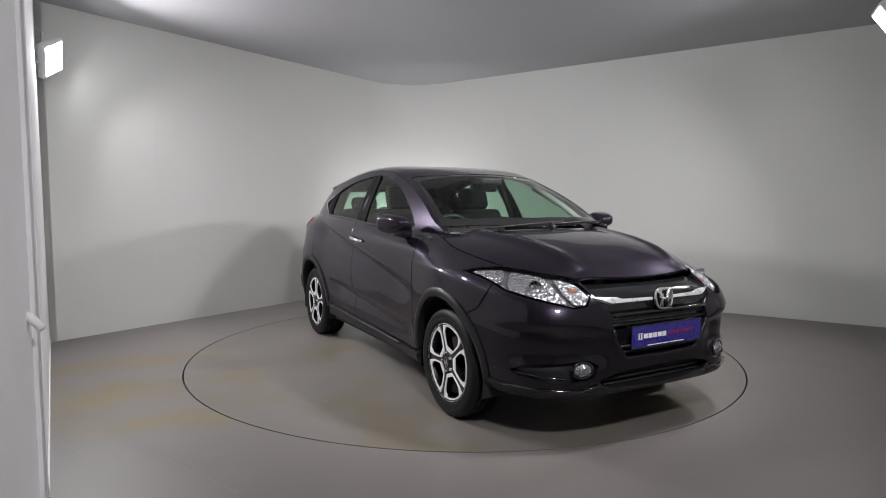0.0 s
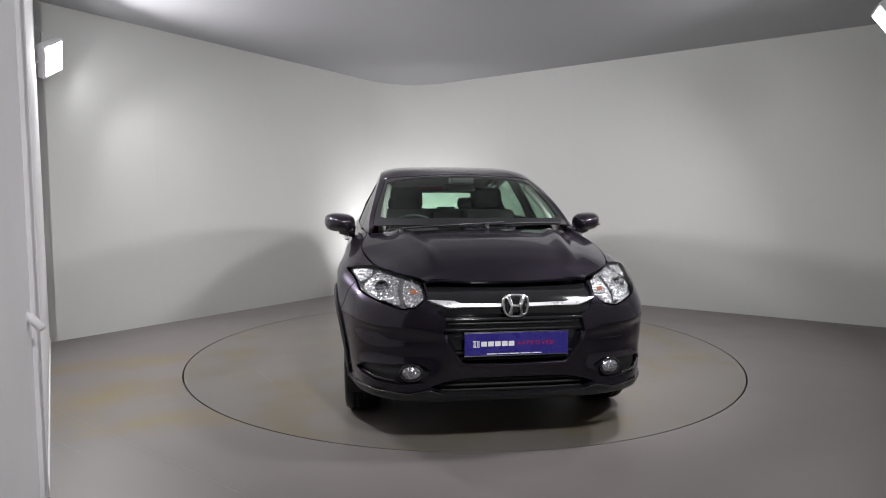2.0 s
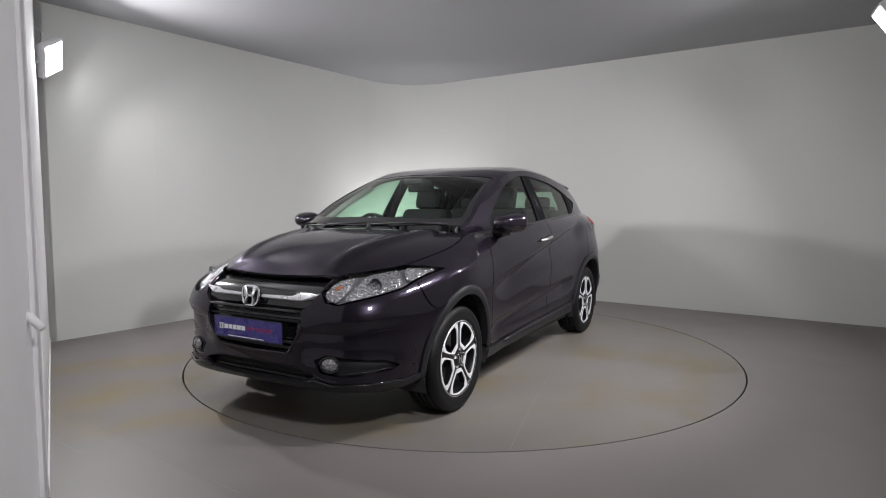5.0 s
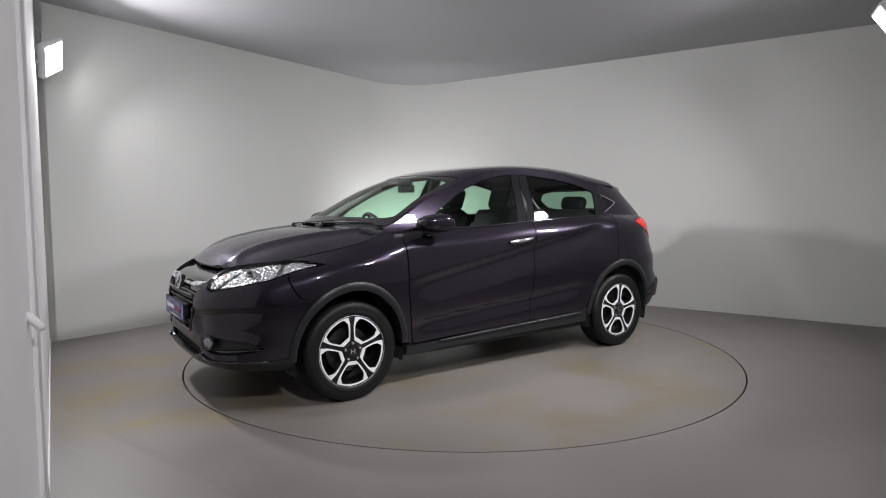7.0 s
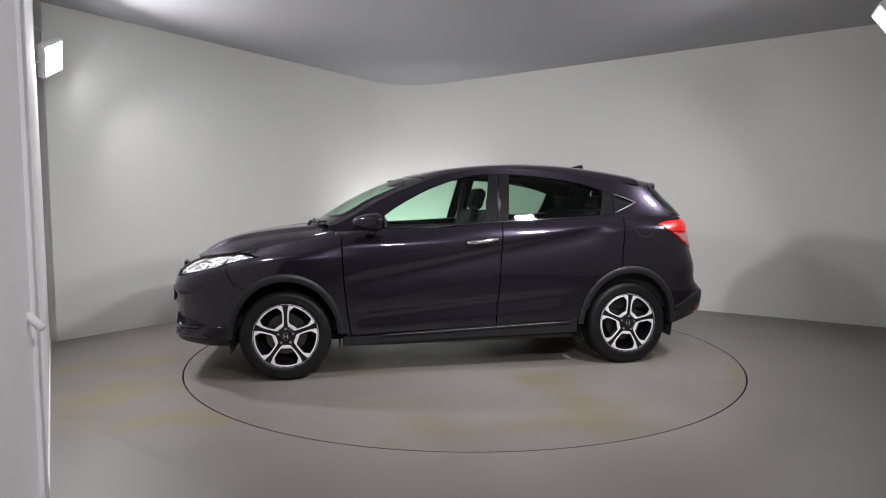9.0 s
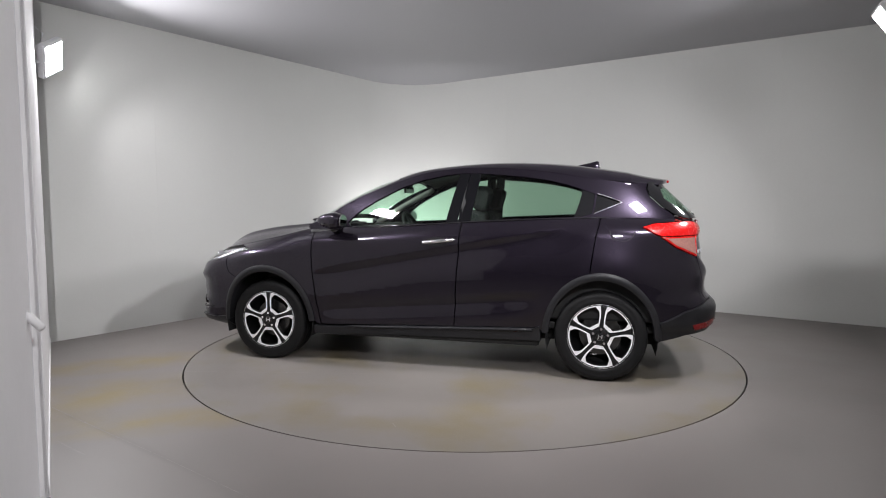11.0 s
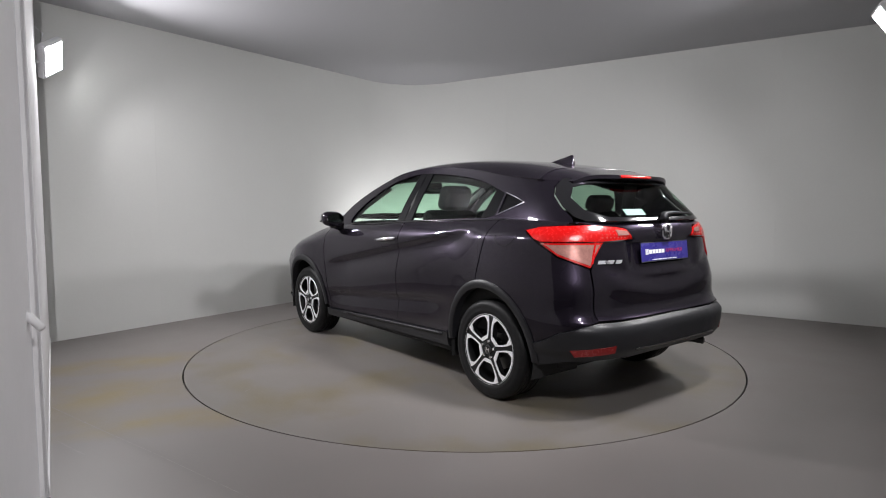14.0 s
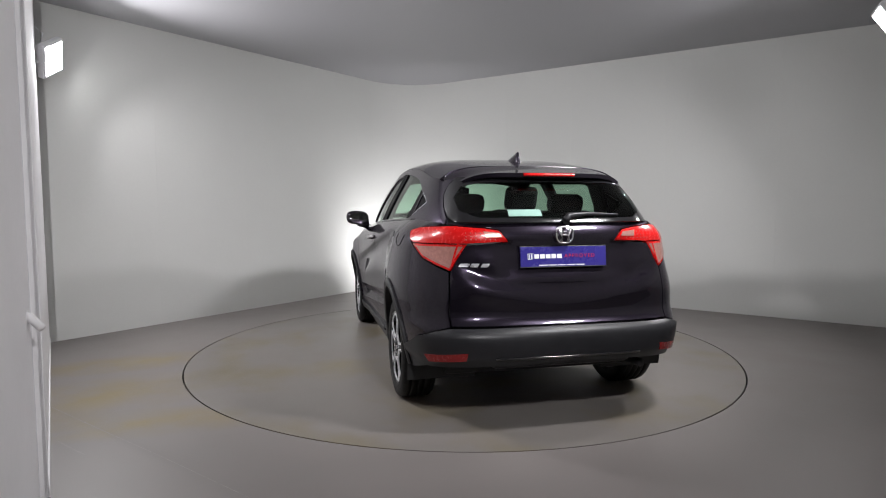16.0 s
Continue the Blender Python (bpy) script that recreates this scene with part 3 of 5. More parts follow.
# ---- the car ----
def sheet(name, lift, outline, mat, parent, label="", holes=(), step=0.03, off=0.0, gap=0.0015, thick=0.010, soft=0, relief=None):
    """A panel cut from a surface: lift maps the outline's plane to the surface, off raises it, gap draws its edge in."""
    def ready(poly, draw):
        p = np.array(poly, float)
        for _ in range(soft):
            q = np.roll(p, -1, 0)
            p = np.stack([.78 * p + .22 * q, .22 * p + .78 * q], 1).reshape(-1, 2)
        out = []
        for a, b in zip(p, np.roll(p, -1, 0)):
            n = max(1, int(math.ceil(np.hypot(*(b - a)) / step)))
            out += [a + (b - a) * i / n for i in range(n)]
        p = np.array(out)
        x, y = p.T
        area = np.sum(x * np.roll(y, -1) - y * np.roll(x, -1))
        if area < 0:
            p = p[::-1]
        d = np.roll(p, -1, 0) - np.roll(p, 1, 0)
        nrm = np.stack([-d[:, 1], d[:, 0]], 1) / (np.hypot(*d.T)[:, None] + 1e-9)
        return p + nrm * draw
    rings = [ready(outline, gap)] + [ready(h, -gap) for h in holes]

    def inside(p, poly):
        x, y = p[:, :1], p[:, 1:]
        a, b = poly, np.roll(poly, -1, 0)
        c = ((a[:, 1] > y) != (b[:, 1] > y)) & (x < (b[:, 0] - a[:, 0]) * (y - a[:, 1]) / (b[:, 1] - a[:, 1] + 1e-12) + a[:, 0])
        return c.sum(1) % 2 == 1
    o = rings[0]
    gx, gy = np.meshgrid(np.arange(o[:, 0].min() + step / 2, o[:, 0].max(), step), np.arange(o[:, 1].min() + step / 2, o[:, 1].max(), step))
    g = np.stack([gx.ravel(), gy.ravel()], 1)
    ok = inside(g, o)
    for h in rings[1:]:
        ok &= ~inside(g, h)
    g = g[ok]
    if len(g):
        allb = np.concatenate(rings)
        near = np.min(np.hypot(g[:, None, 0] - allb[None, :, 0], g[:, None, 1] - allb[None, :, 1]), 1)
        g = g[near > step * .45]
    pts, edges = [], []
    for r in rings:
        k = len(pts)
        pts += [tuple(p) for p in r]
        edges += [(k + i, k + (i + 1) % len(r)) for i in range(len(r))]
    pts += [tuple(p) for p in g]
    vs, es, fs, _, _, _ = delaunay_2d_cdt([Vector(p) for p in pts], edges, [], 1, 1e-6)
    uv = np.array([tuple(v) for v in vs])
    tri = np.array([tuple(f) for f in fs])
    mid = uv[tri].mean(1)
    keep = np.ones(len(tri), bool)
    for h in rings[1:]:
        keep &= ~inside(mid, h)
    fs = [tuple(int(i) for i in f) for f in tri[keep]]
    used = sorted({i for f in fs for i in f})
    again = {k: i for i, k in enumerate(used)}
    uv, fs = uv[used], [tuple(again[i] for i in f) for f in fs]
    e = 1.5e-3
    P = lift(uv[:, 0], uv[:, 1])
    du = lift(uv[:, 0] + e, uv[:, 1]) - lift(uv[:, 0] - e, uv[:, 1])
    dv = lift(uv[:, 0], uv[:, 1] + e) - lift(uv[:, 0], uv[:, 1] - e)
    N = np.cross(du, dv)
    N /= np.linalg.norm(N, axis=1)[:, None] + 1e-12
    lift_by = off if relief is None else off + relief(P)
    P = P + N * (lift_by if np.isscalar(lift_by) else lift_by[:, None])
    count = {}
    for f in fs:
        for i in range(len(f)):
            a, b = f[i], f[(i + 1) % len(f)]
            count[(a, b)] = 1
    rim = [(a, b) for a, b in count if (b, a) not in count]
    verts, normals = [tuple(p) for p in P], [tuple(n) for n in N]
    if thick:
        side, lipv, back = {}, {}, {}
        for a, b in rim:
            o_ = np.cross(P[b] - P[a], N[a])
            o_ /= np.linalg.norm(o_) + 1e-12
            for k in (a, b):
                side[k] = side.get(k, 0) + o_
        for k, o_ in side.items():
            o_ = o_ / (np.linalg.norm(o_) + 1e-12)
            lipv[k], back[k] = len(verts), len(verts) + 1
            verts += [tuple(P[k]), tuple(P[k] - N[k] * thick)]
            normals += [tuple(o_ * .9 + N[k] * .43), tuple(o_)]
        fs += [(lipv[b], lipv[a], back[a], back[b]) for a, b in rim]
    me = bpy.data.meshes.new(name)
    me.from_pydata(verts, [], fs)
    me.materials.append(mat)
    me.polygons.foreach_set("use_smooth", [True] * len(me.polygons))
    if relief is None:
        me.normals_split_custom_set_from_vertices(normals)
    ob = new(name, me)
    ob.parent = parent
    return tagged(ob, label) if label else ob


def flip(poly):
    return [(-s, z) for s, z in poly]


def pair(name, lift, outline, mat, parent, label="", holes=(), **k):
    """The same panel on both flanks."""
    a = sheet(name, lift, outline, mat, parent, label, holes, **k)
    b = sheet(name, lift, flip(outline), mat, parent, label, [flip(h) for h in holes], **k)
    return a, b


def arch(xc, rx, rz, a0, a1, n=22, zc=.315):
    return [(xc + rx * math.cos(radians(a0 + (a1 - a0) * i / n)), zc + rz * math.sin(radians(a0 + (a1 - a0) * i / n))) for i in range(n + 1)]


def along_top(x0, x1, dz=0.0, n=14):
    return [(x0 + (x1 - x0) * i / n, float(ZT(x0 + (x1 - x0) * i / n)) + dz) for i in range(n + 1)]


def lathe(profile, axis_seg=64, smooth_shade=True):
    """A body of revolution round the y axis from (y, r) pairs."""
    bm = bmesh.new()
    rings = []
    for y, r in profile:
        rings.append([bm.verts.new((r * math.cos(2 * math.pi * k / axis_seg), y, r * math.sin(2 * math.pi * k / axis_seg))) for k in range(axis_seg)])
    for a, b in zip(rings, rings[1:]):
        for k in range(axis_seg):
            bm.faces.new((a[k], a[(k + 1) % axis_seg], b[(k + 1) % axis_seg], b[k]))
    bmesh.ops.recalc_face_normals(bm, faces=bm.faces)
    return bm


def slab(bm, outer, inner, y0, y1):
    """A flat ring in the xz plane between two outlines of equal length, from y0 (front) to y1 (back)."""
    n = len(outer)
    v = [[bm.verts.new((p[0], y, p[1])) for p in ring_] for y in (y0, y1) for ring_ in (outer, inner)]
    for i in range(n):
        j = (i + 1) % n
        bm.faces.new((v[0][i], v[0][j], v[1][j], v[1][i]))
        bm.faces.new((v[0][i], v[2][i], v[2][j], v[0][j]))
        bm.faces.new((v[1][i], v[1][j], v[3][j], v[3][i]))
    bmesh.ops.recalc_face_normals(bm, faces=bm.faces)


def build_wheel():
    """One wheel with its outer face towards +y, its middle at the origin."""
    wheel = new("wheel")
    prof = [(-.095, .225), (-.107, .240), (-.112, .275), (-.104, .303), (-.090, .315)]
    for y in (-.07, -.03, .01, .05):
        prof += [(y - .012, .321), (y - .0085, .3215), (y - .008, .313), (y - .001, .313), (y, .3215)]
    prof += [(.078, .320), (.092, .315), (.105, .302), (.112, .275), (.108, .262), (.110, .258), (.107, .240), (.097, .226)]
    tyre = part("tyre", lathe(prof, 80), M_TYRE, wheel, "black rubber tyre with ribbed tread", smooth=True)
    rim = part("rim", lathe([(-.09, .225), (.088, .222), (.100, .229), (.103, .226), (.098, .219), (.06, .212), (-.03, .205), (-.06, .10)], 64), M_WBLACK, wheel, "black and machined alloy rim", smooth=True)
    part("rim_lip", lathe([(.0985, .2290), (.1025, .2283), (.1025, .2268), (.0985, .2262)], 64), M_SILVER, rim, smooth=True)
    for k in range(5):
        a = radians(54 + 72 * k)
        turn = Matrix.Rotation(-a, 4, "Y")
        # machined band round one window: two legs beside the grooves, joined by a broad outer arc
        def petal(radii, gaps, r_out, half_deg):
            """Outline of a window: legs at the given gaps from the groove's middle, then an arc."""
            ca, sa = math.cos(radians(36)), math.sin(radians(36))
            half = [(r * ca + d * sa, r * sa - d * ca) for r, d in zip(radii, gaps)]
            half += [(r_out * math.cos(t), r_out * math.sin(t)) for t in np.linspace(radians(half_deg), 0, 7)]
            return half + [(x, -y) for x, y in half[-2::-1]]
        bm = bmesh.new()
        slab(bm, petal((.070, .10, .14, .175, .204), (.0155, .0130, .0120, .0132, .0205), .2262, 29.5),
             petal((.092, .11, .135, .158, .178), (.0222, .0212, .0214, .0232, .0285), .2115, 20.5), .099, .091)
        bmesh.ops.transform(bm, matrix=turn, verts=bm.verts)
        part("spoke_band", bm, M_SILVER, rim, "machined silver spoke face")
        # black groove spoke between two windows
        bm = boxed((.04, .050, -.0205), (.214, .0945, .0205), .004, Matrix.Rotation(-a - radians(36), 4, "Y"))
        part("spoke", bm, M_WBLACK, rim, "gloss black spoke")
        bm = bmesh.new()
        bmesh.ops.create_cone(bm, cap_ends=True, segments=12, radius1=.011, radius2=.009, depth=.016,
                              matrix=Matrix.Rotation(-a - radians(36), 4, "Y") @ Matrix.Translation((.054, .101, 0)) @ Matrix.Rotation(radians(-90), 4, "X"))
        part("wheel_nut", bm, M_CHROME, rim)
    bm = lathe([(.06, .058), (.092, .057), (.0955, .052), (.0955, .034)], 40)
    part("hub", bm, M_WBLACK, rim, smooth=True)
    cap = part("hub_cap", lathe([(.090, .033), (.104, .031), (.1055, .026), (.1055, .0001)], 32), M_GLOSSB, rim, "gloss black centre cap", smooth=True)
    bm = bmesh.new()
    for sx in (-1, 1):
        box(bm, (sx * .012 - .0035, .1055, -.015), (sx * .012 + .0035, .1085, .015), .001)
    box(bm, (-.012, .1055, -.003), (.012, .1085, .003), .001)
    part("cap_emblem", bm, M_CHROME, rim)
    part("brake_disc", lathe([(.02, .07), (.02, .145), (.0, .145), (.0, .07)], 48), M_DISC, wheel, "bare iron brake disc", smooth=False)
    part("wheel_back", lathe([(-.045, .207), (-.05, .02)], 40), M_RUBBER, wheel)
    return wheel


def text_mesh(words, size, name):
    cu = bpy.data.curves.new(name, "FONT")
    cu.body, cu.size, cu.extrude = words, size, 0.0006
    cu.align_x, cu.align_y = "LEFT", "CENTER"
    cu.space_character = 1.35
    tmp = bpy.data.objects.new(name, cu)
    me = bpy.data.meshes.new_from_object(tmp)
    bpy.data.objects.remove(tmp)
    bpy.data.curves.remove(cu)
    me.name = name
    return me


def emblem(parent, m, w, h, ring_r):
    """Chrome badge: a rounded frame, wider at the top, round two leaning posts and a bridge."""
    top_w, bot_w = w / 2, w * .40
    pts = [(-bot_w, -h / 2), (bot_w, -h / 2), (top_w, h / 2), (-top_w, h / 2)]
    p = np.array(pts)
    for _ in range(3):
        q = np.roll(p, -1, 0)
        p = np.stack([.8 * p + .2 * q, .2 * p + .8 * q], 1).reshape(-1, 2)
    bm = bmesh.new()
    tube(bm, [m @ Vector((x, y, 0)) for x, y in p], ring_r, 8, closed=True)
    for sx in (-1, 1):
        a, b = (sx * bot_w * .50, -h * .44), (sx * top_w * .58, h * .44)
        mid = (sx * bot_w * .42, 0)
        tube(bm, [m @ Vector((*a, .003)), m @ Vector((*mid, .006)), m @ Vector((*b, .003))], [w * .105, w * .068, w * .105], 8)
    tube(bm, [m @ Vector((-bot_w * .42, 0, .005)), m @ Vector((bot_w * .42, 0, .005))], w * .060, 8)
    return part("emblem", bm, M_CHROME, parent, "chrome marque badge", smooth=True)


def number_plate(parent, m):
    """A show plate in place of the number plate: blue, white marque bars, red word, small print."""
    plate = part("show_plate", boxed((-.260, -.0565, -.004), (.260, .0565, .004), .003, m), M_PLATE, parent, "blue show plate with white and red print")
    part("plate_frame", (lambda b: (tube(b, [m @ Vector(p) for p in ((-.262, -.058, .002), (.262, -.058, .002), (.262, .058, .002), (-.262, .058, .002))], .003, 6, closed=True), b)[1])(bmesh.new()), M_CLAD, plate)
    bm = bmesh.new()
    for i in range(5):
        x = -.178 + i * .034
        box(bm, (x, -.010, .004), (x + .028, .014, .0052), 0, m)
    part("marque_bars", bm, M_WHITE, plate, "white printed bars")
    bm = bmesh.new()
    tube(bm, [m @ Vector(p) for p in ((-.216, -.013, .0045), (-.188, -.013, .0045), (-.186, .017, .0045), (-.218, .017, .0045))], .002, 6, closed=True)
    for x in (-.209, -.195):
        box(bm, (x - .003, -.010, .004), (x + .003, .014, .0055), 0, m)
    part("marque_mark", bm, M_WHITE, plate)
    me = text_mesh("APPROVED", .030, "word_approved")
    me.transform(m @ Matrix.Translation((.002, .002, .0052)))
    me.materials.append(M_REDT)
    ob = new("word", me)
    ob.parent = plate
    bm = bmesh.new()
    for i in range(5):
        x = -.15 + i * .056
        box(bm, (x, -.050, .004), (x + .050, -.045, .005), 0, m)
    part("small_print", bm, M_WHITE, plate, "row of small unreadable print")
    return plate


def build_car():
    car = new("car")
    tagged(car, "dark purple pearl crossover car with black arches on the turntable", "car")
    AF, AR = 1.300, -1.300
    # --- painted lower panels ---
    lamp = [at_x(1.47, .890), at_x(1.56, .899)] + [at_x(x, z) for x, z in along_top(1.63, 1.90, .000, 5)] + [nose(.500, .866), nose(.448, .850), nose(.434, .792),
            nose(.487, .748), nose(.55, .738), nose(.61, .755), at_x(1.86, .792), at_x(1.78, .810), at_x(1.69, .840), at_x(1.58, .870)]
    fender = [at_x(.846, .30)] + [at_x(x, z) for x, z in arch(AF, .375, .415, 176, 52)] + [at_x(1.645, .70), at_x(1.686, .834), at_x(1.575, .864), at_x(1.455, .886), at_x(1.555, .904), at_x(1.62, float(ZT(1.62)) - .003)] + \
             [at_x(x, z) for x, z in along_top(1.60, .906, -.0015)] + [at_x(.903, .9), at_x(.894, .7), at_x(.874, .5), at_x(.853, .36)]
    pair("front_fender", low, fender, M_PAINT, car)
    bl = [nose(.428, .792), nose(.482, .741), nose(.55, .730), nose(.615, .747), at_x(1.86, .785), at_x(1.78, .803), at_x(1.692, .832), at_x(1.651, .70)]
    bl = [nose(.430, .850), nose(.440, .850)] + bl + [at_x(x, z) for x, z in arch(AF, .375, .415, 52, 0)] + [at_x(1.69, .285), nose(.70, .285), nose(.40, .300)]
    gr = [nose(.426, .848), nose(.424, .800), nose(.40, .735), nose(.345, .690), nose(.36, .60), nose(.265, .468)]
    mouth = [nose(0, .462)] + gr[::-1]
    bumper = mouth + bl + [nose(0, .288)] + flip(bl[::-1]) + flip(mouth[:0:-1])
    grille = [nose(0, .842)] + gr + [nose(0, .462)] + flip(gr[::-1])
    it = [nose(.26, .392), nose(.36, .372), nose(.42, .352), nose(.36, .318)]
    intake = [nose(0, .394)] + it + [nose(0, .298)] + flip(it[::-1])
    pocket = [at_x(1.84, .402), at_x(1.92, .440), nose(.60, .454), nose(.48, .466), nose(.418, .435), nose(.45, .372), nose(.56, .358), nose(.68, .364), at_x(1.90, .380)]
    sheet("front_bumper", low, bumper, M_PAINT, car, "dark purple painted front bumper", holes=[intake, pocket, flip(pocket)], thick=.03)
    # --- grille ---
    g2 = sheet("grille", low, grille, M_GLOSSB, car, "gloss black grille with a silver bar", off=-.035, gap=-.012, thick=0,
               relief=lambda P: .02 * smooth(P[:, 2], .70, .715) * smooth(P[:, 2], .835, .82))
    bar = [nose(.06, .760), nose(.27, .764), nose(.30, .774), nose(.430, .778), nose(.335, .746), nose(.27, .747), nose(.06, .747)]
    for poly in (bar, flip(bar)):
        sheet("grille_bar", low, poly, M_BAR, g2, "brushed silver grille bar", off=.004, thick=.02, gap=0)
    for z, half in ((.665, .335), (.635, .345), (.520, .31), (.490, .275)):
        bm = bmesh.new()
        tube(bm, [tuple(low(*nose(y, z)) + np.array((-.018, 0, 0))) for y in np.linspace(-half, half, 13)], .008, 6)
        part("grille_slat", bm, M_CLAD, g2, smooth=True)
    bm = bmesh.new()
    tube(bm, [tuple(low(*nose(y, .688)) + np.array((-.004, 0, 0))) for y in np.linspace(-.345, .345, 15)], .010, 8)
    part("grille_sill", bm, M_GLOSSB, g2, smooth=True)
    nose_m = Matrix(((0, 0, 1, 2.132), (1, 0, 0, 0), (0, 1, 0, .752), (0, 0, 0, 1))) @ Matrix.Rotation(radians(-6), 4, "X")
    part("emblem_back", boxed((-.052, -.043, -.02), (.052, .043, .004), .012, nose_m), M_GLOSSB, g2)
    emblem(g2, nose_m @ Matrix.Translation((0, 0, .012)), .134, .104, .0070)
    number_plate(car, Matrix(((0, 0, 1, 2.172), (1, 0, 0, 0), (0, 1, 0, .572), (0, 0, 0, 1))))
    part("plate_holder", boxed((2.10, -.20, .52), (2.167, .20, .62), .01), M_CLAD, car)
    bm = bmesh.new()
    chin = [nose(y, z) for y, z in ((-.352, .62), (-.340, .575), (-.270, .474), (-.25, .464), (0, .458), (.25, .464), (.270, .474), (.340, .575), (.352, .62))]
    tube(bm, [tuple(low(*q) + np.array((-.002, 0, -.004))) for q in chin], .012, 8)
    part("chin_moulding", bm, M_PAINT, car, "dark purple lip under the show plate", smooth=True)
    # --- lower air intake and lip ---
    i2 = sheet("lower_intake", low, intake, M_RUBBER, car, "black lower air intake", off=-.06, gap=-.02, thick=0)
    for z in (.325, .350, .375):
        bm = bmesh.new()
        tube(bm, [tuple(low(*nose(y, z)) + np.array((-.035, 0, 0))) for y in np.linspace(-.36, .36, 11)], .006, 6)
        part("intake_slat", bm, M_RUBBER, i2, smooth=True)
    ll = [nose(.36, .318), nose(.42, .335), nose(.52, .312), nose(.68, .318), at_x(1.80, .318), at_x(1.668, .335), at_x(1.66, .22), nose(.70, .205), nose(.40, .205)]
    lip = [nose(0, .303)] + ll + [nose(0, .205)] + flip(ll[::-1])
    sheet("bumper_lip", low, lip, M_CLAD, car, "black grained plastic front lip", off=.012, thick=.05, gap=0,
          relief=lambda P: -.07 * smooth(P[:, 2], .305, .20))
    for g in (1, -1):
        bm = bmesh.new()
        tube(bm, [tuple(low(g * q[0], q[1]) + np.array((.012, g * .006, 0))) for q in ll[:5]], .007, 8)
        part("lip_edge", bm, M_GLOSSB, car, "gloss black edge of the lip", smooth=True)
    for poly in (pocket, flip(pocket)):
        p = sheet("fog_lamp_pocket", low, poly, M_CLAD, car, "black fog lamp recess", off=-.030, gap=-.012, thick=0)
        g = 1 if poly[0][0] > 0 else -1
        c = low(*nose(g * .512, .420))
        m = look(tuple(c), tuple(c + np.array((1.0, g * .25, 0))))
        bm = bmesh.new()
        bmesh.ops.create_uvsphere(bm, u_segments=24, v_segments=12, radius=1.0, matrix=m @ Matrix.Diagonal((.048, .034, .018, 1)))
        f = part("fog_lamp", bm, M_REFL, p, "clear oval fog lamp", smooth=True)
        bm = bmesh.new()
        tube(bm, [m @ Vector((.055 * math.cos(a), .040 * math.sin(a), 0)) for a in np.linspace(0, 2 * math.pi, 28, endpoint=False)], .007, 8, closed=True)
        part("fog_lamp_bezel", bm, M_GLOSSB, p, smooth=True)
        bm = bmesh.new()
        tube(bm, [tuple(low(*(nose(g * y, z) if y < .7 else (g * at_x(1.74, z)[0], z)))) for y, z in ((.59, .378), (.64, .380), (.69, .385), (.77, .394))], .007, 8)
        part("fog_lamp_blade", bm, M_GLOSSB, p, smooth=True)
    # --- headlamps ---
    for poly in (lamp, flip(lamp)):
        h = sheet("headlight", low, poly, M_LENS, car, "clear headlight with chrome reflectors", off=.002, thick=0, gap=.001)
        h.visible_shadow = False
        g = 1 if poly[0][0] > 0 else -1
        sheet("lamp_housing", low, poly, M_HOUSE, h, "dark grey headlight housing", off=-.034, gap=-.001, thick=-.033)
        main = [at_x(1.67, .902), at_x(1.74, .892), at_x(1.79, .885), nose(.560, .876), nose(.575, .820), nose(.56, .757), nose(.61, .766), at_x(1.87, .800), at_x(1.76, .822)]
        ind = [nose(.535, .870), nose(.500, .862), nose(.455, .846), nose(.444, .792), nose(.490, .757), nose(.535, .750), nose(.550, .790)]
        side = [at_x(1.50, .891), at_x(1.57, .900), at_x(1.65, .904), at_x(1.72, .836), at_x(1.60, .868)]
        for q, mat, lab, d in ((main, M_REFL, "chrome main beam reflector", -.018), (ind, M_REFL, "chrome indicator reflector", -.014), (side, M_REFL, "silver side reflector", -.014)):
            q = [(g * s, z) for s, z in q]
            sheet("reflector", low, q, mat, h, lab, soft=1, off=d, thick=.012, gap=0, step=.02,
                  relief=None)
        q = [(g * s, z) for s, z in (nose(.512, .828), nose(.484, .826), nose(.474, .812), nose(.506, .809))]
        sheet("indicator_bulb_cover", low, q, M_AMBER, h, "amber indicator", off=-.010, thick=.006, gap=0)
        # round main reflector bowl
        s0 = float(find(low, 1, .655, .820, 0.0, LF))
        c = low(g * s0, .820) - np.array((.024, g * .010, 0))
        m = look(tuple(c), tuple(c + np.array((1.0, g * .35, .05))))
        bowl = bmesh.new()
        rings = []
        for r, d in ((.004, .055), (.016, .05), (.027, .035), (.034, .012), (.037, -.010)):
            rings.append([bowl.verts.new(m @ Vector((r * math.cos(2 * math.pi * k / 24), r * math.sin(2 * math.pi * k / 24), d))) for k in range(24)])
        for ra, rb in zip(rings, rings[1:]):
            for k in range(24):
                bowl.faces.new((ra[k], ra[(k + 1) % 24], rb[(k + 1) % 24], rb[k]))
        part("lamp_bowl", bowl, M_CHROME, h, "round chrome bowl", smooth=True)
    # --- doors, sills, quarters ---
    sill = lambda x: .303 + (.87 - x) * .034
    fd = [at_x(.900, 1.064), at_x(.897, .9), at_x(.888, .7), at_x(.868, .5), at_x(.847, .36), at_x(.838, sill(.84) + .012)] + [at_x(x, sill(x)) for x in np.linspace(.81, -.236, 8)] + \
         [at_x(x, z) for x, z in along_top(-.287, .900, -.004)]
    doors = list(pair("front_door", low, fd, M_PAINT, car, "dark purple front door", step=.022))
    ra = [p for p in arch(AR, .392, .428, 2, 78, 14)]
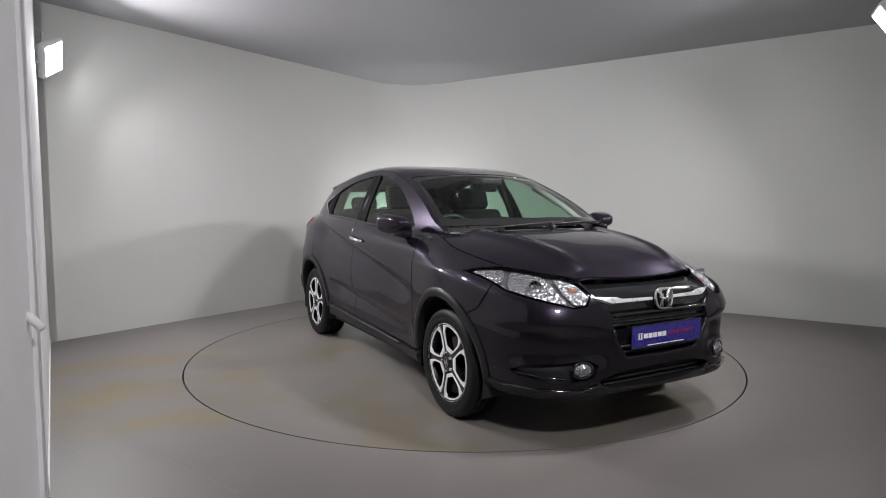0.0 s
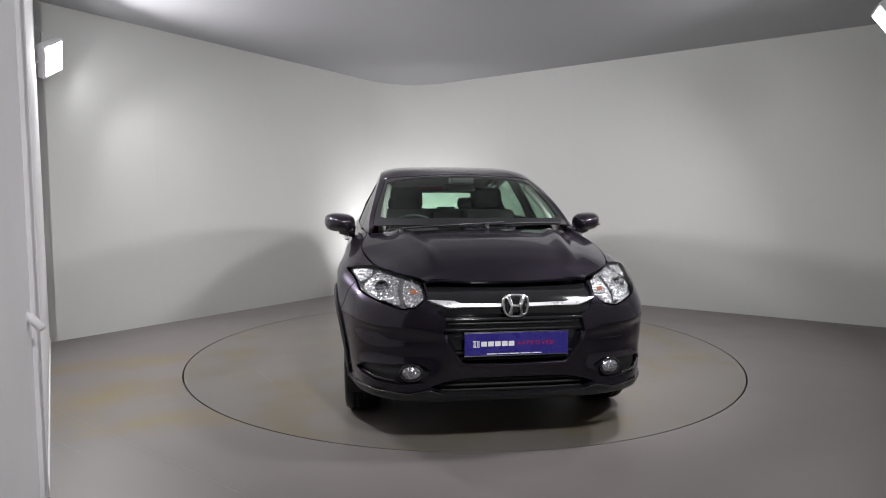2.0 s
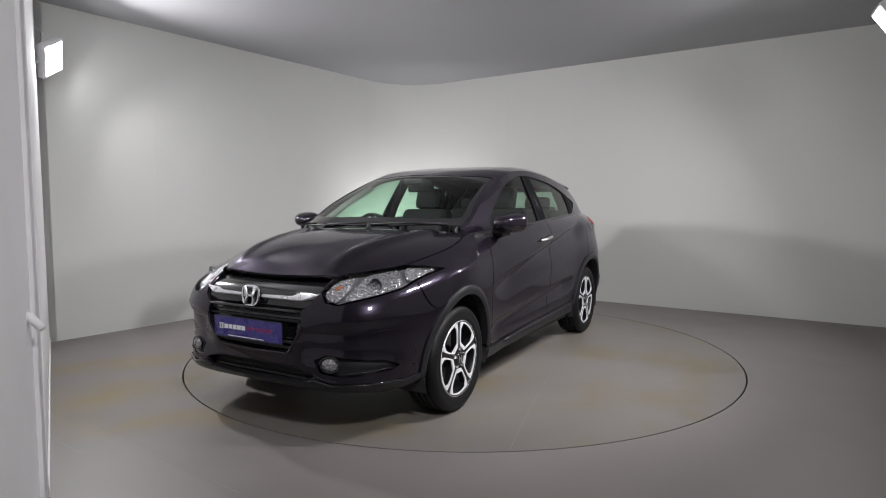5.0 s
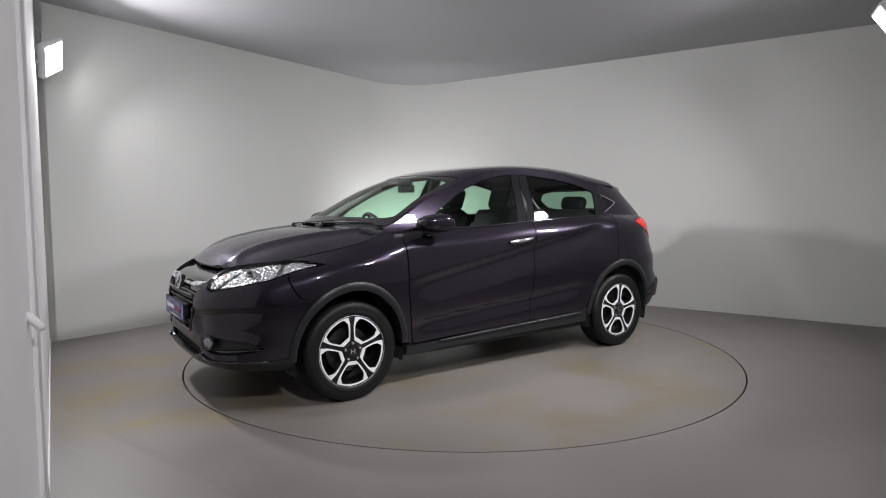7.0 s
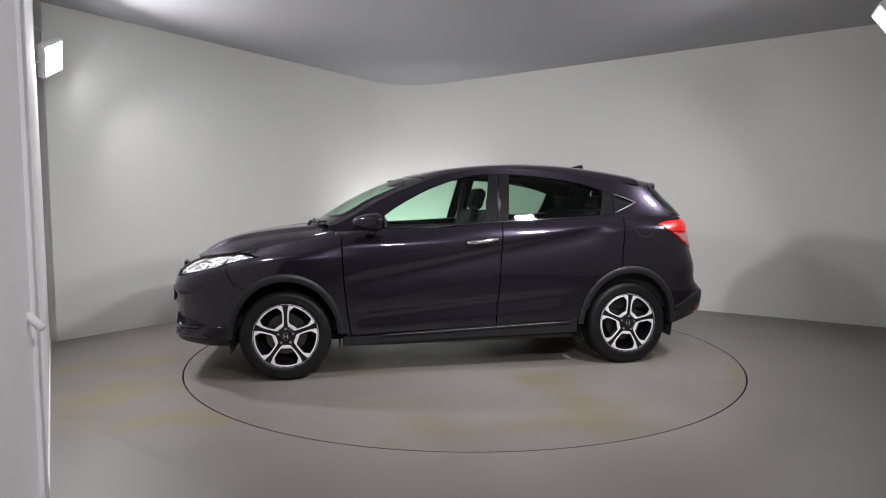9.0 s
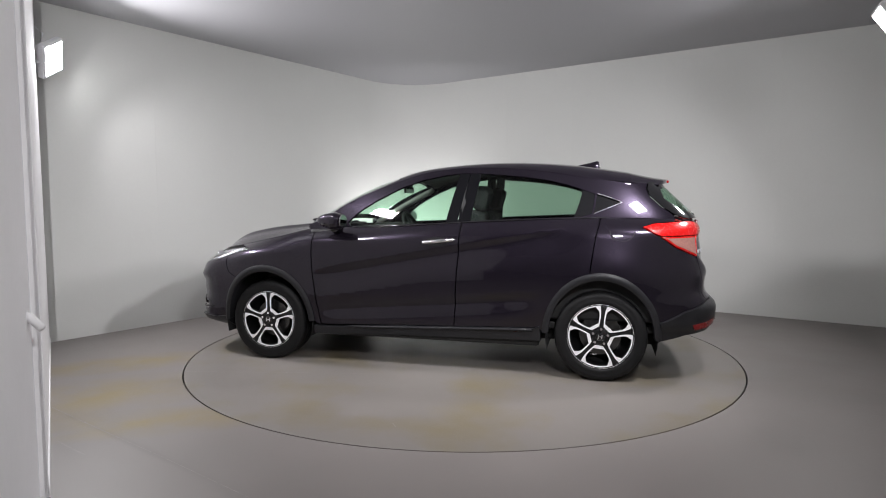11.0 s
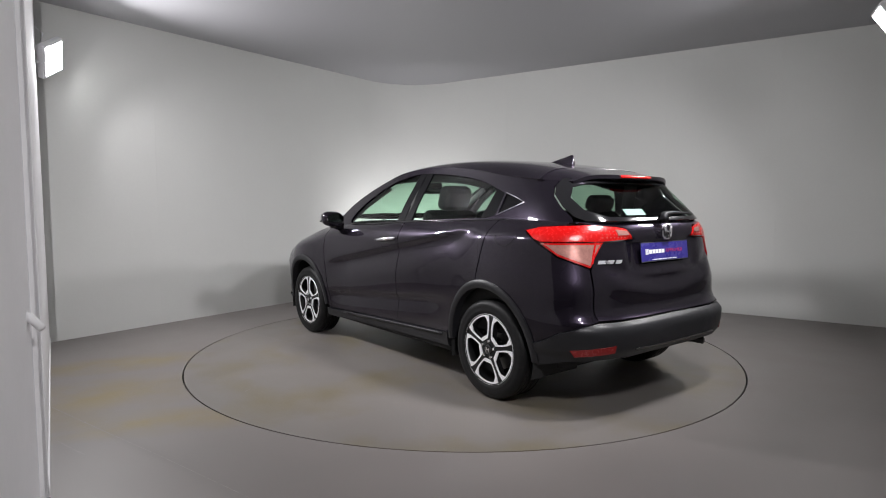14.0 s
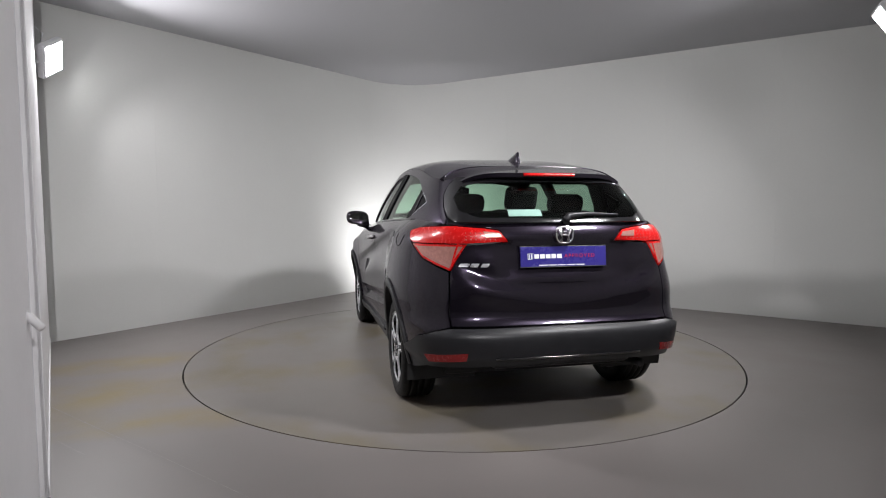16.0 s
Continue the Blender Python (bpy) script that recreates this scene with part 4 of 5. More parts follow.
    rd = [at_x(x, sill(x)) for x in np.linspace(-.242, -.83, 6)] + [at_x(x, z) for x, z in ra] + [at_x(-1.225, .82), at_x(-1.240, .93), at_x(-1.262, 1.05), at_x(-1.285, 1.146)] + \
         [at_x(x, z) for x, z in along_top(-1.27, -.293, -.004)]
    rdoors = list(pair("rear_door", low, rd, M_PAINT, car, "dark purple rear door", step=.022))
    tl = [at_x(-1.575, 1.092), at_x(-1.65, 1.112), at_x(-1.78, 1.120), tail(.60, 1.126), tail(.45, 1.114), tail(.375, 1.102), tail(.325, 1.046), tail(.55, 1.034), at_x(-1.70, 1.030), at_x(-1.652, 1.046)]
    tlow = [tail(.55, 1.030), tail(.645, .884), at_x(-1.80, .950), at_x(-1.72, 1.006), at_x(-1.695, 1.026)]
    qp = [at_x(-1.291, 1.146), at_x(-1.268, 1.05), at_x(-1.246, .93), at_x(-1.231, .82)] + [at_x(x, z) for x, z in arch(AR, .392, .428, 78, 166, 18)] + \
         [at_x(-1.74, .455), at_x(-1.85, .515), tail(.74, .555), tail(.658, .584), tail(.658, .74), tail(.652, .878), at_x(-1.80, .943), at_x(-1.69, 1.015), at_x(-1.567, 1.090),
          at_x(-1.65, 1.119), at_x(-1.79, 1.127)] + [at_x(x, z) for x, z in along_top(-1.79, -1.31, -.003, 7)]
    quarters = pair("rear_quarter", low, qp, M_PAINT, car)
    tg = [tail(.652, .588), tail(.652, .74), tail(.645, .872), tail(.556, 1.024), tail(.318, 1.040), tail(.368, 1.108), tail(.45, 1.121), tail(.60, 1.133), tail(.64, 1.146)]
    tailgate = sheet("tailgate", low, tg + [(2 * LOOP - s, z) for s, z in tg[::-1]], M_PAINT, car, "dark purple tailgate with a recessed plate")
    for poly, mat, nm, lab in ((tl, M_RED, "tail_light", "red wrap-round tail light"), (tlow, M_PINK, "", "pale rose lower lens")):
        for g in (1, -1):
            q = [(g * s, z) for s, z in poly]
            if nm:
                o = sheet(nm, low, q, mat, car, lab, off=.006, gap=.001, thick=.03)
                if g == 1:
                    left_tl = o
                else:
                    right_tl = o
                rv = [tail(.46, 1.098), tail(.375, 1.090), tail(.36, 1.068), tail(.45, 1.066)]
                sheet("reversing_lens", low, [(g * s, z) for s, z in rv], M_PINK, o, "pale reversing lens", off=.009, gap=0, thick=.004)
            else:
                sheet("lens_surround", low, q, M_RED, left_tl if g == 1 else right_tl, "red lens surround", off=.003, gap=.001, thick=.03)
                o = sheet("lower_lens", low, q, mat, left_tl if g == 1 else right_tl, lab, off=.006, gap=.013, thick=.004)
                bm = bmesh.new()
                for i in range(7):
                    for k in range(3):
                        c = low(g * tail(.40 + .026 * i, 1.056 + .018 * k)[0], 1.056 + .018 * k) + np.array((-.005, 0, 0))
                        bmesh.ops.create_icosphere(bm, subdivisions=1, radius=.0042, matrix=Matrix.Translation(c))
                tagged(part("lamp_diodes", bm, M_PINK, left_tl if g == 1 else right_tl, "rows of small pale diodes"), kind="stuff")
                dv = [tail(.600, 1.032), tail(.590, 1.032), tail(.628, .905), tail(.638, .905)]
                sheet("lens_rib", low, [(g * s, z) for s, z in dv], M_RED, left_tl if g == 1 else right_tl, off=.008, gap=0, thick=.004)
    # --- rear bumper ---
    rb = [at_x(-1.695, .30), at_x(-1.695, .440), at_x(-1.74, .452), at_x(-1.85, .512), tail(.74, .551), tail(.655, .578), tail(.40, .582)]
    rb2 = [tail(.45, .372), tail(.62, .362), tail(.76, .345)]
    poly = rb + [(LOOP, .584)] + [(2 * LOOP - s, z) for s, z in rb[::-1]] + [(2 * LOOP - s, z) for s, z in rb2[::-1]] + [(LOOP, .385)] + rb2
    rbo = sheet("rear_bumper", low, poly, M_CLAD, car, "black grained plastic rear bumper", off=.022, thick=.04, gap=0, step=.018,
                relief=lambda P: -.030 * smooth(P[:, 2], .530, .586) - .02 * smooth(P[:, 2], .43, .36))
    rf = [tail(.765, .425), tail(.57, .452), tail(.575, .410), tail(.745, .388)]
    for g in (1, -1):
        sheet("reflector", low, [(s if g > 0 else 2 * LOOP - s, z) for s, z in rf], M_REDR, rbo, "dark red rear reflector", off=.024, thick=.012, gap=0)
    bm = bmesh.new()
    tube(bm, [tuple(low(*tail(y, .412 + .008 * abs(y))) + np.array((-.024, 0, 0))) for y in np.linspace(-.43, .43, 15)], .007, 8)
    part("bumper_trim", bm, M_GLOSSB, rbo, smooth=True)
    part("diffuser", boxed((-2.03, -.42, .335), (-1.85, .42, .40), .025), M_CLAD, rbo)
    bm = bmesh.new()
    tube(bm, [(-1.75, -.50, .30), (-1.95, -.50, .315), (-2.01, -.50, .315)], .024, 16)
    part("exhaust_pipe", bm, M_CLAD, car, "short dark exhaust pipe", smooth=True)
    # --- black claddings ---
    for nm, xc, (rxi, rzi), (rxo, rzo), a0, a1 in (("front_arch", AF, (.362, .402), (.405, .455), -1, 178), ("rear_arch", AR, (.364, .408), (.408, .460), 2, 180)):
        ring_ = arch(xc, rxo, rzo, a0, a1, 30) + arch(xc, rxi, rzi, a1, a0, 30)
        ring_ = [at_x(x, max(z, .225)) for x, z in ring_]
        pair(nm, low, ring_, M_CLAD, car, "black grained plastic wheel arch", off=.017, thick=.05, gap=0, step=.013,
             relief=lambda P: -.009 * np.clip((2 * (np.hypot((P[:, 0] - xc) / rxi, (P[:, 2] - .315) / rzi) - 1) / .13 - 1) ** 2, 0, 1.2))
        for g in (1, -1):
            bm = bmesh.new()
            pr = [arch(xc, .385, .425, -15, 195, 24)]
            a = [bm.verts.new((x, g * .84, z)) for x, z in pr[0]]
            b = [bm.verts.new((x, g * .42, z)) for x, z in pr[0]]
            for i in range(24):
                bm.faces.new((a[i], a[i + 1], b[i + 1], b[i]))
            bm.faces.new(b)
            part("wheel_liner", bm, M_RUBBER, car, smooth=False)
    sk = [at_x(.90, .238), at_x(.895, .300), at_x(.80, .291), at_x(.55, .297)] + [at_x(x, sill(x) - .004) for x in (.2, -.2, -.6, -.83)] + [at_x(-.875, .375), at_x(-.885, .27), at_x(-.5, .262), at_x(.1, .255), at_x(.6, .245), at_x(.75, .232)]
    pair("side_skirt", low, sk, M_CLAD, car, "black plastic side skirt", off=.016, thick=.07, gap=0,
         relief=lambda P: -.008 * np.exp(-((P[:, 2] - .290 - (.87 - P[:, 0]) * .03) / .010) ** 2) * smooth(P[:, 0], .7, .5))
    for g in (1, -1):
        bm = bmesh.new()
        tube(bm, [tuple(low(g * at_x(x, sill(x) - .016)[0], sill(x) - .016) + np.array((0, g * .014, 0))) for x in np.linspace(.62, -.82, 16)], .011, 8)
        part("skirt_edge", bm, M_CLAD, car, "rounded upper edge of the side skirt", smooth=True)
    part("underbody", (lambda b: (box(b, (-1.72, -.62, .23), (1.86, .62, .33), .03), box(b, (-.87, -.80, .215), (.87, .80, .30), .02), b)[2])(bmesh.new()), M_RUBBER, car, "black underbody")
    # --- cabin ---
    rear_top = [(-1.165, 1.354), (-1.10, 1.378), (-1.04, 1.396), (-.98, 1.412), (-.86, 1.437), (-.72, 1.456), (-.60, 1.468), (-.40, 1.484)]
    front_top = [(-.24, 1.486), (-.10, 1.470), (.06, 1.436), (.13, 1.412), (.235, 1.374), (.30, 1.342), (.41, 1.285), (.50, 1.232), (.58, 1.174), (.645, 1.110)]
    win_top = [(-1.245, 1.325)] + rear_top + front_top
    belt = lambda x: float(ZT(x)) + .006
    dlo = [cab_x(.62, belt(.62))] + [cab_x(x, belt(x)) for x in np.linspace(.5, -1.15, 10)] + [cab_x(-1.225, 1.180)] + [cab_x(x, z) for x, z in win_top]
    qg = [cab_x(-1.262, 1.324), cab_x(-1.435, 1.264), cab_x(-1.240, 1.184)]
    rw = [cab_x(-1.62, 1.412), cab_x(-1.612, 1.36), cab_x(-1.63, 1.31), cab_x(-1.71, 1.235), cab_x(-1.80, 1.175), cab_x(-1.865, 1.150)]
    side_p = [cab_x(x, float(ZT(x)) - .012) for x in np.linspace(.99, -1.80, 18)] + [cab_x(-1.79, 1.168), cab_x(-1.70, 1.235), cab_x(-1.62, 1.31), cab_x(-1.602, 1.36), cab_x(-1.61, 1.400)] + \
             [cab_x(x, float(ZR(x))) for x in np.linspace(-1.56, .99, 26)]
    sides = pair("cabin_side", cab, side_p, M_PAINT, car, "dark purple pillars and roof rail", holes=[dlo, qg], thick=.02, gap=.001)
    fg = [cab_x(.62, belt(.62))] + [cab_x(x, belt(x)) for x in np.linspace(.5, -.165, 7)] + [cab_x(x, z) for x, z in front_top]
    rg = [cab_x(x, belt(x)) for x in np.linspace(-.345, -1.10, 7)] + [cab_x(-1.115, 1.174)] + [cab_x(x, z) for x, z in rear_top]
    for poly, mat, nm, lab in ((fg, M_GLASS, "front_window", "green tinted front side window"), (rg, M_GLASSD, "rear_window", "green tinted rear side window")):
        for o in pair(nm, cab, poly, mat, car, lab, off=-.012, gap=-.004, thick=0, step=.06):
            o.visible_shadow = False
    for x0, x1, x2, x3 in ((-.161, -.252, -.316, -.236), (-.258, -.349, -.402, -.322)):
        pair("door_pillar", cab, [cab_x(x0, belt(x0)), cab_x(x1, belt(x1)), cab_x(x2, 1.4855), cab_x(x3, 1.4860)], M_SATIN, car, "satin black door pillar", off=-.003, gap=.001)
    pair("window_post", cab, [cab_x(-1.10, belt(-1.10)), cab_x(-1.227, 1.178), cab_x(-1.247, 1.327), cab_x(-1.160, 1.357)], M_SATIN, car, "satin black window post", off=-.004, gap=0)
    pair("quarter_window", cab, qg, M_SATIN, car, "black quarter window with handle", off=-.010, gap=-.004, thick=0)
    for g in (1, -1):
        bm = bmesh.new()
        q = [cab(g * s, z) + np.array((0, g * .002, 0)) for s, z in (cab_x(-1.265, 1.326), cab_x(-1.35, 1.299), cab_x(-1.437, 1.264), cab_x(-1.34, 1.223), cab_x(-1.243, 1.184))]
        tube(bm, [tuple(p) for p in q], .0025, 6)
        part("window_trim", bm, M_BAR, car, "silver trim round the quarter window", smooth=True)
        bm = bmesh.new()
        q = [cab(g * (1.2 - x), belt(x) - .008) + np.array((0, g * .004, 0)) for x in np.linspace(.60, -1.20, 32)]
        tube(bm, [tuple(p) for p in q], .007, 6)
        part("belt_moulding", bm, M_GLOSSB, car, "gloss black belt moulding", smooth=True)
    # --- glass fore and aft, roof, hood ---
    sc = [(1.135, 0), (1.12, .25), (1.075, .45), (1.01, .60), (.955, .675)]
    sc += [(x, float(rail(x)) - .030 - .018 * smooth(x, .9, .3)) for x in np.linspace(.90, .27, 12)]
    sc += [(.335, .35), (.355, .15)]
    scr = sc + [(.36, 0)] + [(x, -y) for x, y in sc[:0:-1]]
    inner = [(1.045, 0), (1.03, .28), (.985, .46), (.92, .58)] + [(x, float(rail(x)) - .072) for x in np.linspace(.86, .36, 9)] + [(.385, .34), (.41, .2), (.43, .1)]
    inner = inner + [(.43, 0)] + [(x, -y) for x, y in inner[:0:-1]]
    ws = sheet("windscreen", top, inner, M_GLASS, car, "green tinted windscreen", off=-.004, gap=0, thick=0, step=.06)
    ws.visible_shadow = False
    sheet("windscreen_border", top, scr, M_GLOSSB, car, "black windscreen border", holes=[inner], off=-.003, gap=.001, thick=.006)
    ro = [(x, float(rail(x)) - .001) for x in np.linspace(-1.50, 1.0, 30)] + [(x, float(rail(x)) - .028 - .018 * smooth(x, .9, .3)) for x in np.linspace(.97, .25, 12)] + [(.34, .35), (.362, .15)]
    roof = [(-1.50, 0)] + ro + [(.366, 0)] + [(x, -y) for x, y in ro[::-1]]
    sheet("roof", top, roof, M_PAINT, car, "dark purple roof", gap=.0005, thick=.02)
    hd = [(x, float(edge_y(x)) - .001) for x in (.93, 1.0, 1.1, 1.2, 1.3, 1.4, 1.5, 1.6, 1.7, 1.8, 1.86, 1.90)] + [(float(low(*nose(y, .853))[0]) - .006, y) for y in (.425, .36, .28, .20, .10)]
    hd = [(1.165, 0), (1.15, .25), (1.10, .46), (1.03, .62), (.955, .69)] + hd
    hdp = hd + [(float(low(*nose(0, .853))[0]) - .006, 0)] + [(x, -y) for x, y in hd[:0:-1]]
    sheet("hood", hood, hdp, M_PAINT, car, "dark purple bonnet with two swage lines", thick=.02, gap=.0015)
    part("cowl", (lambda b: (tube(b, [(1.03, -.60, 1.050), (1.11, -.45, 1.05), (1.155, -.2, 1.045), (1.165, 0, 1.045), (1.155, .2, 1.045), (1.11, .45, 1.05), (1.03, .60, 1.050)], .026, 8), b)[1])(bmesh.new()), M_CLAD, car, "black plastic cowl", smooth=True)
    for line in (((1.125, -.50), (1.118, -.20), (1.09, .18)), ((1.118, .06), (1.085, .34), (.995, .60))):
        q = [tuple(top(x, y) + np.array((.016, 0, .004))) for x, y in line]
        bm = bmesh.new()
        tube(bm, q, .007, 6)
        tube(bm, [(q[0][0] + .03, q[0][1], q[0][2] - .035), q[0]], .014, 8)
        part("wiper", bm, M_CLAD, car, "black windscreen wiper", smooth=True)
    clear = [cab_tail(.42, 1.378), cab_tail(.52, 1.355), cab_tail(.570, 1.29), cab_tail(.565, 1.215), cab_tail(.47, 1.174)]
    clear = [(LOOPC, 1.386)] + [(2 * LOOPC - s, z) for s, z in clear] + [(LOOPC, 1.168)] + clear[::-1]
    rwp = rw + [(LOOPC, 1.148)] + [(2 * LOOPC - s, z) for s, z in rw[::-1]] + [(LOOPC, 1.405)]
    sheet("rear_screen_border", cab, rwp, M_GLOSSB, car, "black rear screen border", holes=[clear], off=.002, gap=0, thick=.006)
    o = sheet("rear_screen", cab, clear, M_GLASSD, car, "green tinted rear screen", off=.001, gap=-.003, thick=0, step=.06, soft=1)
    o.visible_shadow = False
    st = [cab_tail(.30, 1.225), cab_tail(.10, 1.225), cab_tail(.10, 1.188), cab_tail(.30, 1.188)]
    sheet("window_sticker", cab, st, M_STICK, car, "pale blue sticker inside the rear screen", off=-.006, gap=0, thick=.002)
    bm = bmesh.new()
    c0 = [cab(*cab_tail(y, z)) + np.array((-.022, 0, 0)) for y, z in ((-.02, 1.155), (-.05, 1.185), (-.16, 1.195), (-.36, 1.190))]
    tube(bm, [tuple(c0[0]), tuple(c0[1]), tuple(c0[2]), tuple(c0[3])], [.028, .020, .013, .006], 8)
    part("rear_wiper", bm, M_CLAD, car, "black rear wiper", smooth=True)
    # --- spoiler ---
    def spoiler_ring(u):
        xe = -1.795 + .07 * u ** 2 + .03 * u ** 8
        P = []
        for x in np.linspace(-1.50, xe, 9):
            k = smooth(x, -1.44, -1.72)
            hw = (1 - k) * float(rail(x)) + k * .505
            w = .25
            z = float(ZC(x)) - float(ZC(x) - ZR(x)) * (w * abs(u) ** 2.2 + (1 - w) * abs(u) ** 7)
            P.append((x, u * hw, z - .006 * k))
        e = P[-1]
        y = e[1]
        return P + [(e[0] + .004, y * .995, e[2] - .024), (e[0] + .05, y * .99, e[2] - .036), (-1.685, y * .99, min(1.392, e[2] - .03)), (-1.61, y, 1.375)]
    bm = bmesh.new()
    rows_ = [[bm.verts.new(p) for p in spoiler_ring(u)] for u in np.linspace(-1, 1, 35)]
    for a, b in zip(rows_, rows_[1:]):
        for i in range(len(a) - 1):
            bm.faces.new((a[i], a[i + 1], b[i + 1], b[i]))
    bm.faces.new(rows_[0])
    bm.faces.new(rows_[-1][::-1])
    bmesh.ops.recalc_face_normals(bm, faces=bm.faces)
    sp = part("spoiler", bm, M_PAINT, car, "dark purple roof spoiler", smooth=True)
    sp.modifiers.new("edge", "EDGE_SPLIT").split_angle = radians(40)
    bm = bmesh.new()
    tube(bm, [(-1.795 + .07 * (y / .505) ** 2 - .002, y, 1.424) for y in np.linspace(-.16, .16, 11)], .010, 8)
    part("brake_light", bm, M_RED, sp, "red high-level brake light", smooth=True)
    # --- aerial ---
    bm = bmesh.new()
    rr = []
    for x, h, w in ((-1.06, .004, .006), (-1.10, .018, .020), (-1.15, .034, .024), (-1.20, .052, .026), (-1.245, .070, .024), (-1.262, .068, .020), (-1.275, .012, .022)):
        z0 = float(ZC(x)) - .004
        rr.append([bm.verts.new(p) for p in ((x, -w, z0), (x, -w * .5, z0 + h * .55), (x - .006, -.004, z0 + h), (x - .006, .004, z0 + h), (x, w * .5, z0 + h * .55), (x, w, z0))])
    for a, b in zip(rr, rr[1:]):
        for i in range(5):
            bm.faces.new((a[i], a[i + 1], b[i + 1], b[i]))
    bm.faces.new(rr[0])
    bm.faces.new(rr[-1][::-1])
    bmesh.ops.recalc_face_normals(bm, faces=bm.faces)
    part("aerial", bm, M_PAINT, car, "dark purple shark-fin aerial", smooth=True)
    # --- mirrors, handles, flap ---
    for g in (1, -1):
        bm = bmesh.new()
        bmesh.ops.create_uvsphere(bm, u_segments=32, v_segments=18, radius=1.0)
        for v in bm.verts:
            p = v.co
            q = Vector([math.copysign(abs(c) ** .72, c) for c in p])
            x = q.x * (.150 if q.x > 0 else .065)
            wide = 1 - .25 * max(0, q.x)
            v.co = (.675 + x, g * (.905 + q.y * .105 * wide - .02 * q.x), 1.122 + q.z * .066 * wide + .006 * q.y)
        cap_ = part("mirror", bm, M_PAINT, car, "dark purple door mirror", smooth=True)
        bm = bmesh.new()
        bmesh.ops.create_cone(bm, cap_ends=True, segments=32, radius1=1, radius2=1, depth=1,
                              matrix=pose(.612, g * .905, 1.122, 0, 0, g * 6) @ Matrix.Diagonal((.006, .086, .050, 1)) @ Matrix.Rotation(radians(90), 4, "Y"))
        part("mirror_glass", bm, M_MIRROR, cap_, "mirror glass")
        bm = bmesh.new()
        tube(bm, [(.70, g * .80, 1.055), (.70, g * .86, 1.062), (.69, g * .90, 1.075)], [.045, .032, .035], 12)
        part("mirror_foot", bm, M_GLOSSB, cap_, "gloss black mirror foot", smooth=True)
        bm = bmesh.new()
        tube(bm, [(.772 - .05 * max(0, y) ** 3, g * (.905 + y * .095), 1.098 + .004 * y) for y in np.linspace(-.7, .95, 9)], .006, 8)
        part("mirror_indicator", bm, M_GLOSSB, cap_, smooth=True)
        d = doors[0] if g == 1 else doors[1]
        hs = [low(g * at_x(x, z)[0], z) + np.array((0, g * o_, 0)) for x, z, o_ in ((.0, .966, .004), (-.02, .969, .022), (-.105, .977, .034), (-.185, .985, .030), (-.235, .990, .012), (-.25, .991, .002))]
        bm = bmesh.new()
        tube(bm, [tuple(p) for p in hs], [.010, .014, .015, .015, .013, .008], 10)
        hnd = part("door_handle", bm, M_CHROME, d, "chrome door handle", smooth=True)
        cup = [at_x(-.03, .988), at_x(-.10, 1.006), at_x(-.17, 1.003), at_x(-.18, .953), at_x(-.10, .940), at_x(-.03, .951)]
        sheet("handle_cup", low, [(g * s, z) for s, z in cup], M_GLOSSB, d, off=.001, gap=0, thick=0, soft=2)
    bm = bmesh.new()
    tube(bm, [tuple(low(*at_x(-1.435 + .082 * math.cos(a), 1.062 + .068 * math.sin(a))) + np.array((0, .0005, 0))) for a in np.linspace(math.pi * .98, math.pi * 2.02, 22)], .0022, 6)
    part("fuel_flap_joint", bm, M_RUBBER, quarters[0], smooth=True)
    # --- rear badges and plate ---
    back = Matrix(((0, 0, -1, -2.012), (-1, 0, 0, 0), (0, 1, 0, 1.080), (0, 0, 0, 1)))
    emblem(tailgate, back @ Matrix.Translation((0, 0, .010)), .112, .090, .0058)
    number_plate(tailgate, Matrix(((0, 0, -1, -2.012), (-1, 0, 0, 0), (0, 1, 0, .958), (0, 0, 0, 1))) @ Matrix.Rotation(radians(-6), 4, "X"))
    for y0, y1 in ((.60, .548), (.540, .498), (.482, .444)):
        q = [tail(y0, .905), tail(y1, .905), tail(y1 - .012, .925), tail(y0 - .012, .925)]
        sheet("model_badge_bar", low, q, M_BAR, tailgate, "bright silver badge bar", off=.006, thick=.006, gap=0)
    # --- wheels ---
    w0 = build_wheel()
    spots = [(AF, .746, 0, 0), (AR, .746, 0, -6), (AF, -.746, 180, 20), (AR, -.746, 180, -8)]
    for i, (x, y, rz, spin) in enumerate(spots):
        m = pose(x, y, .3215, 0, 0, rz) @ pose(0, 0, 0, 0, spin, 0)
        w = w0 if i == len(spots) - 1 else copy_thing(w0, m)
        w.matrix_basis = m
        w.parent = car
    # --- interior ---
    build_interior(car)
    return car


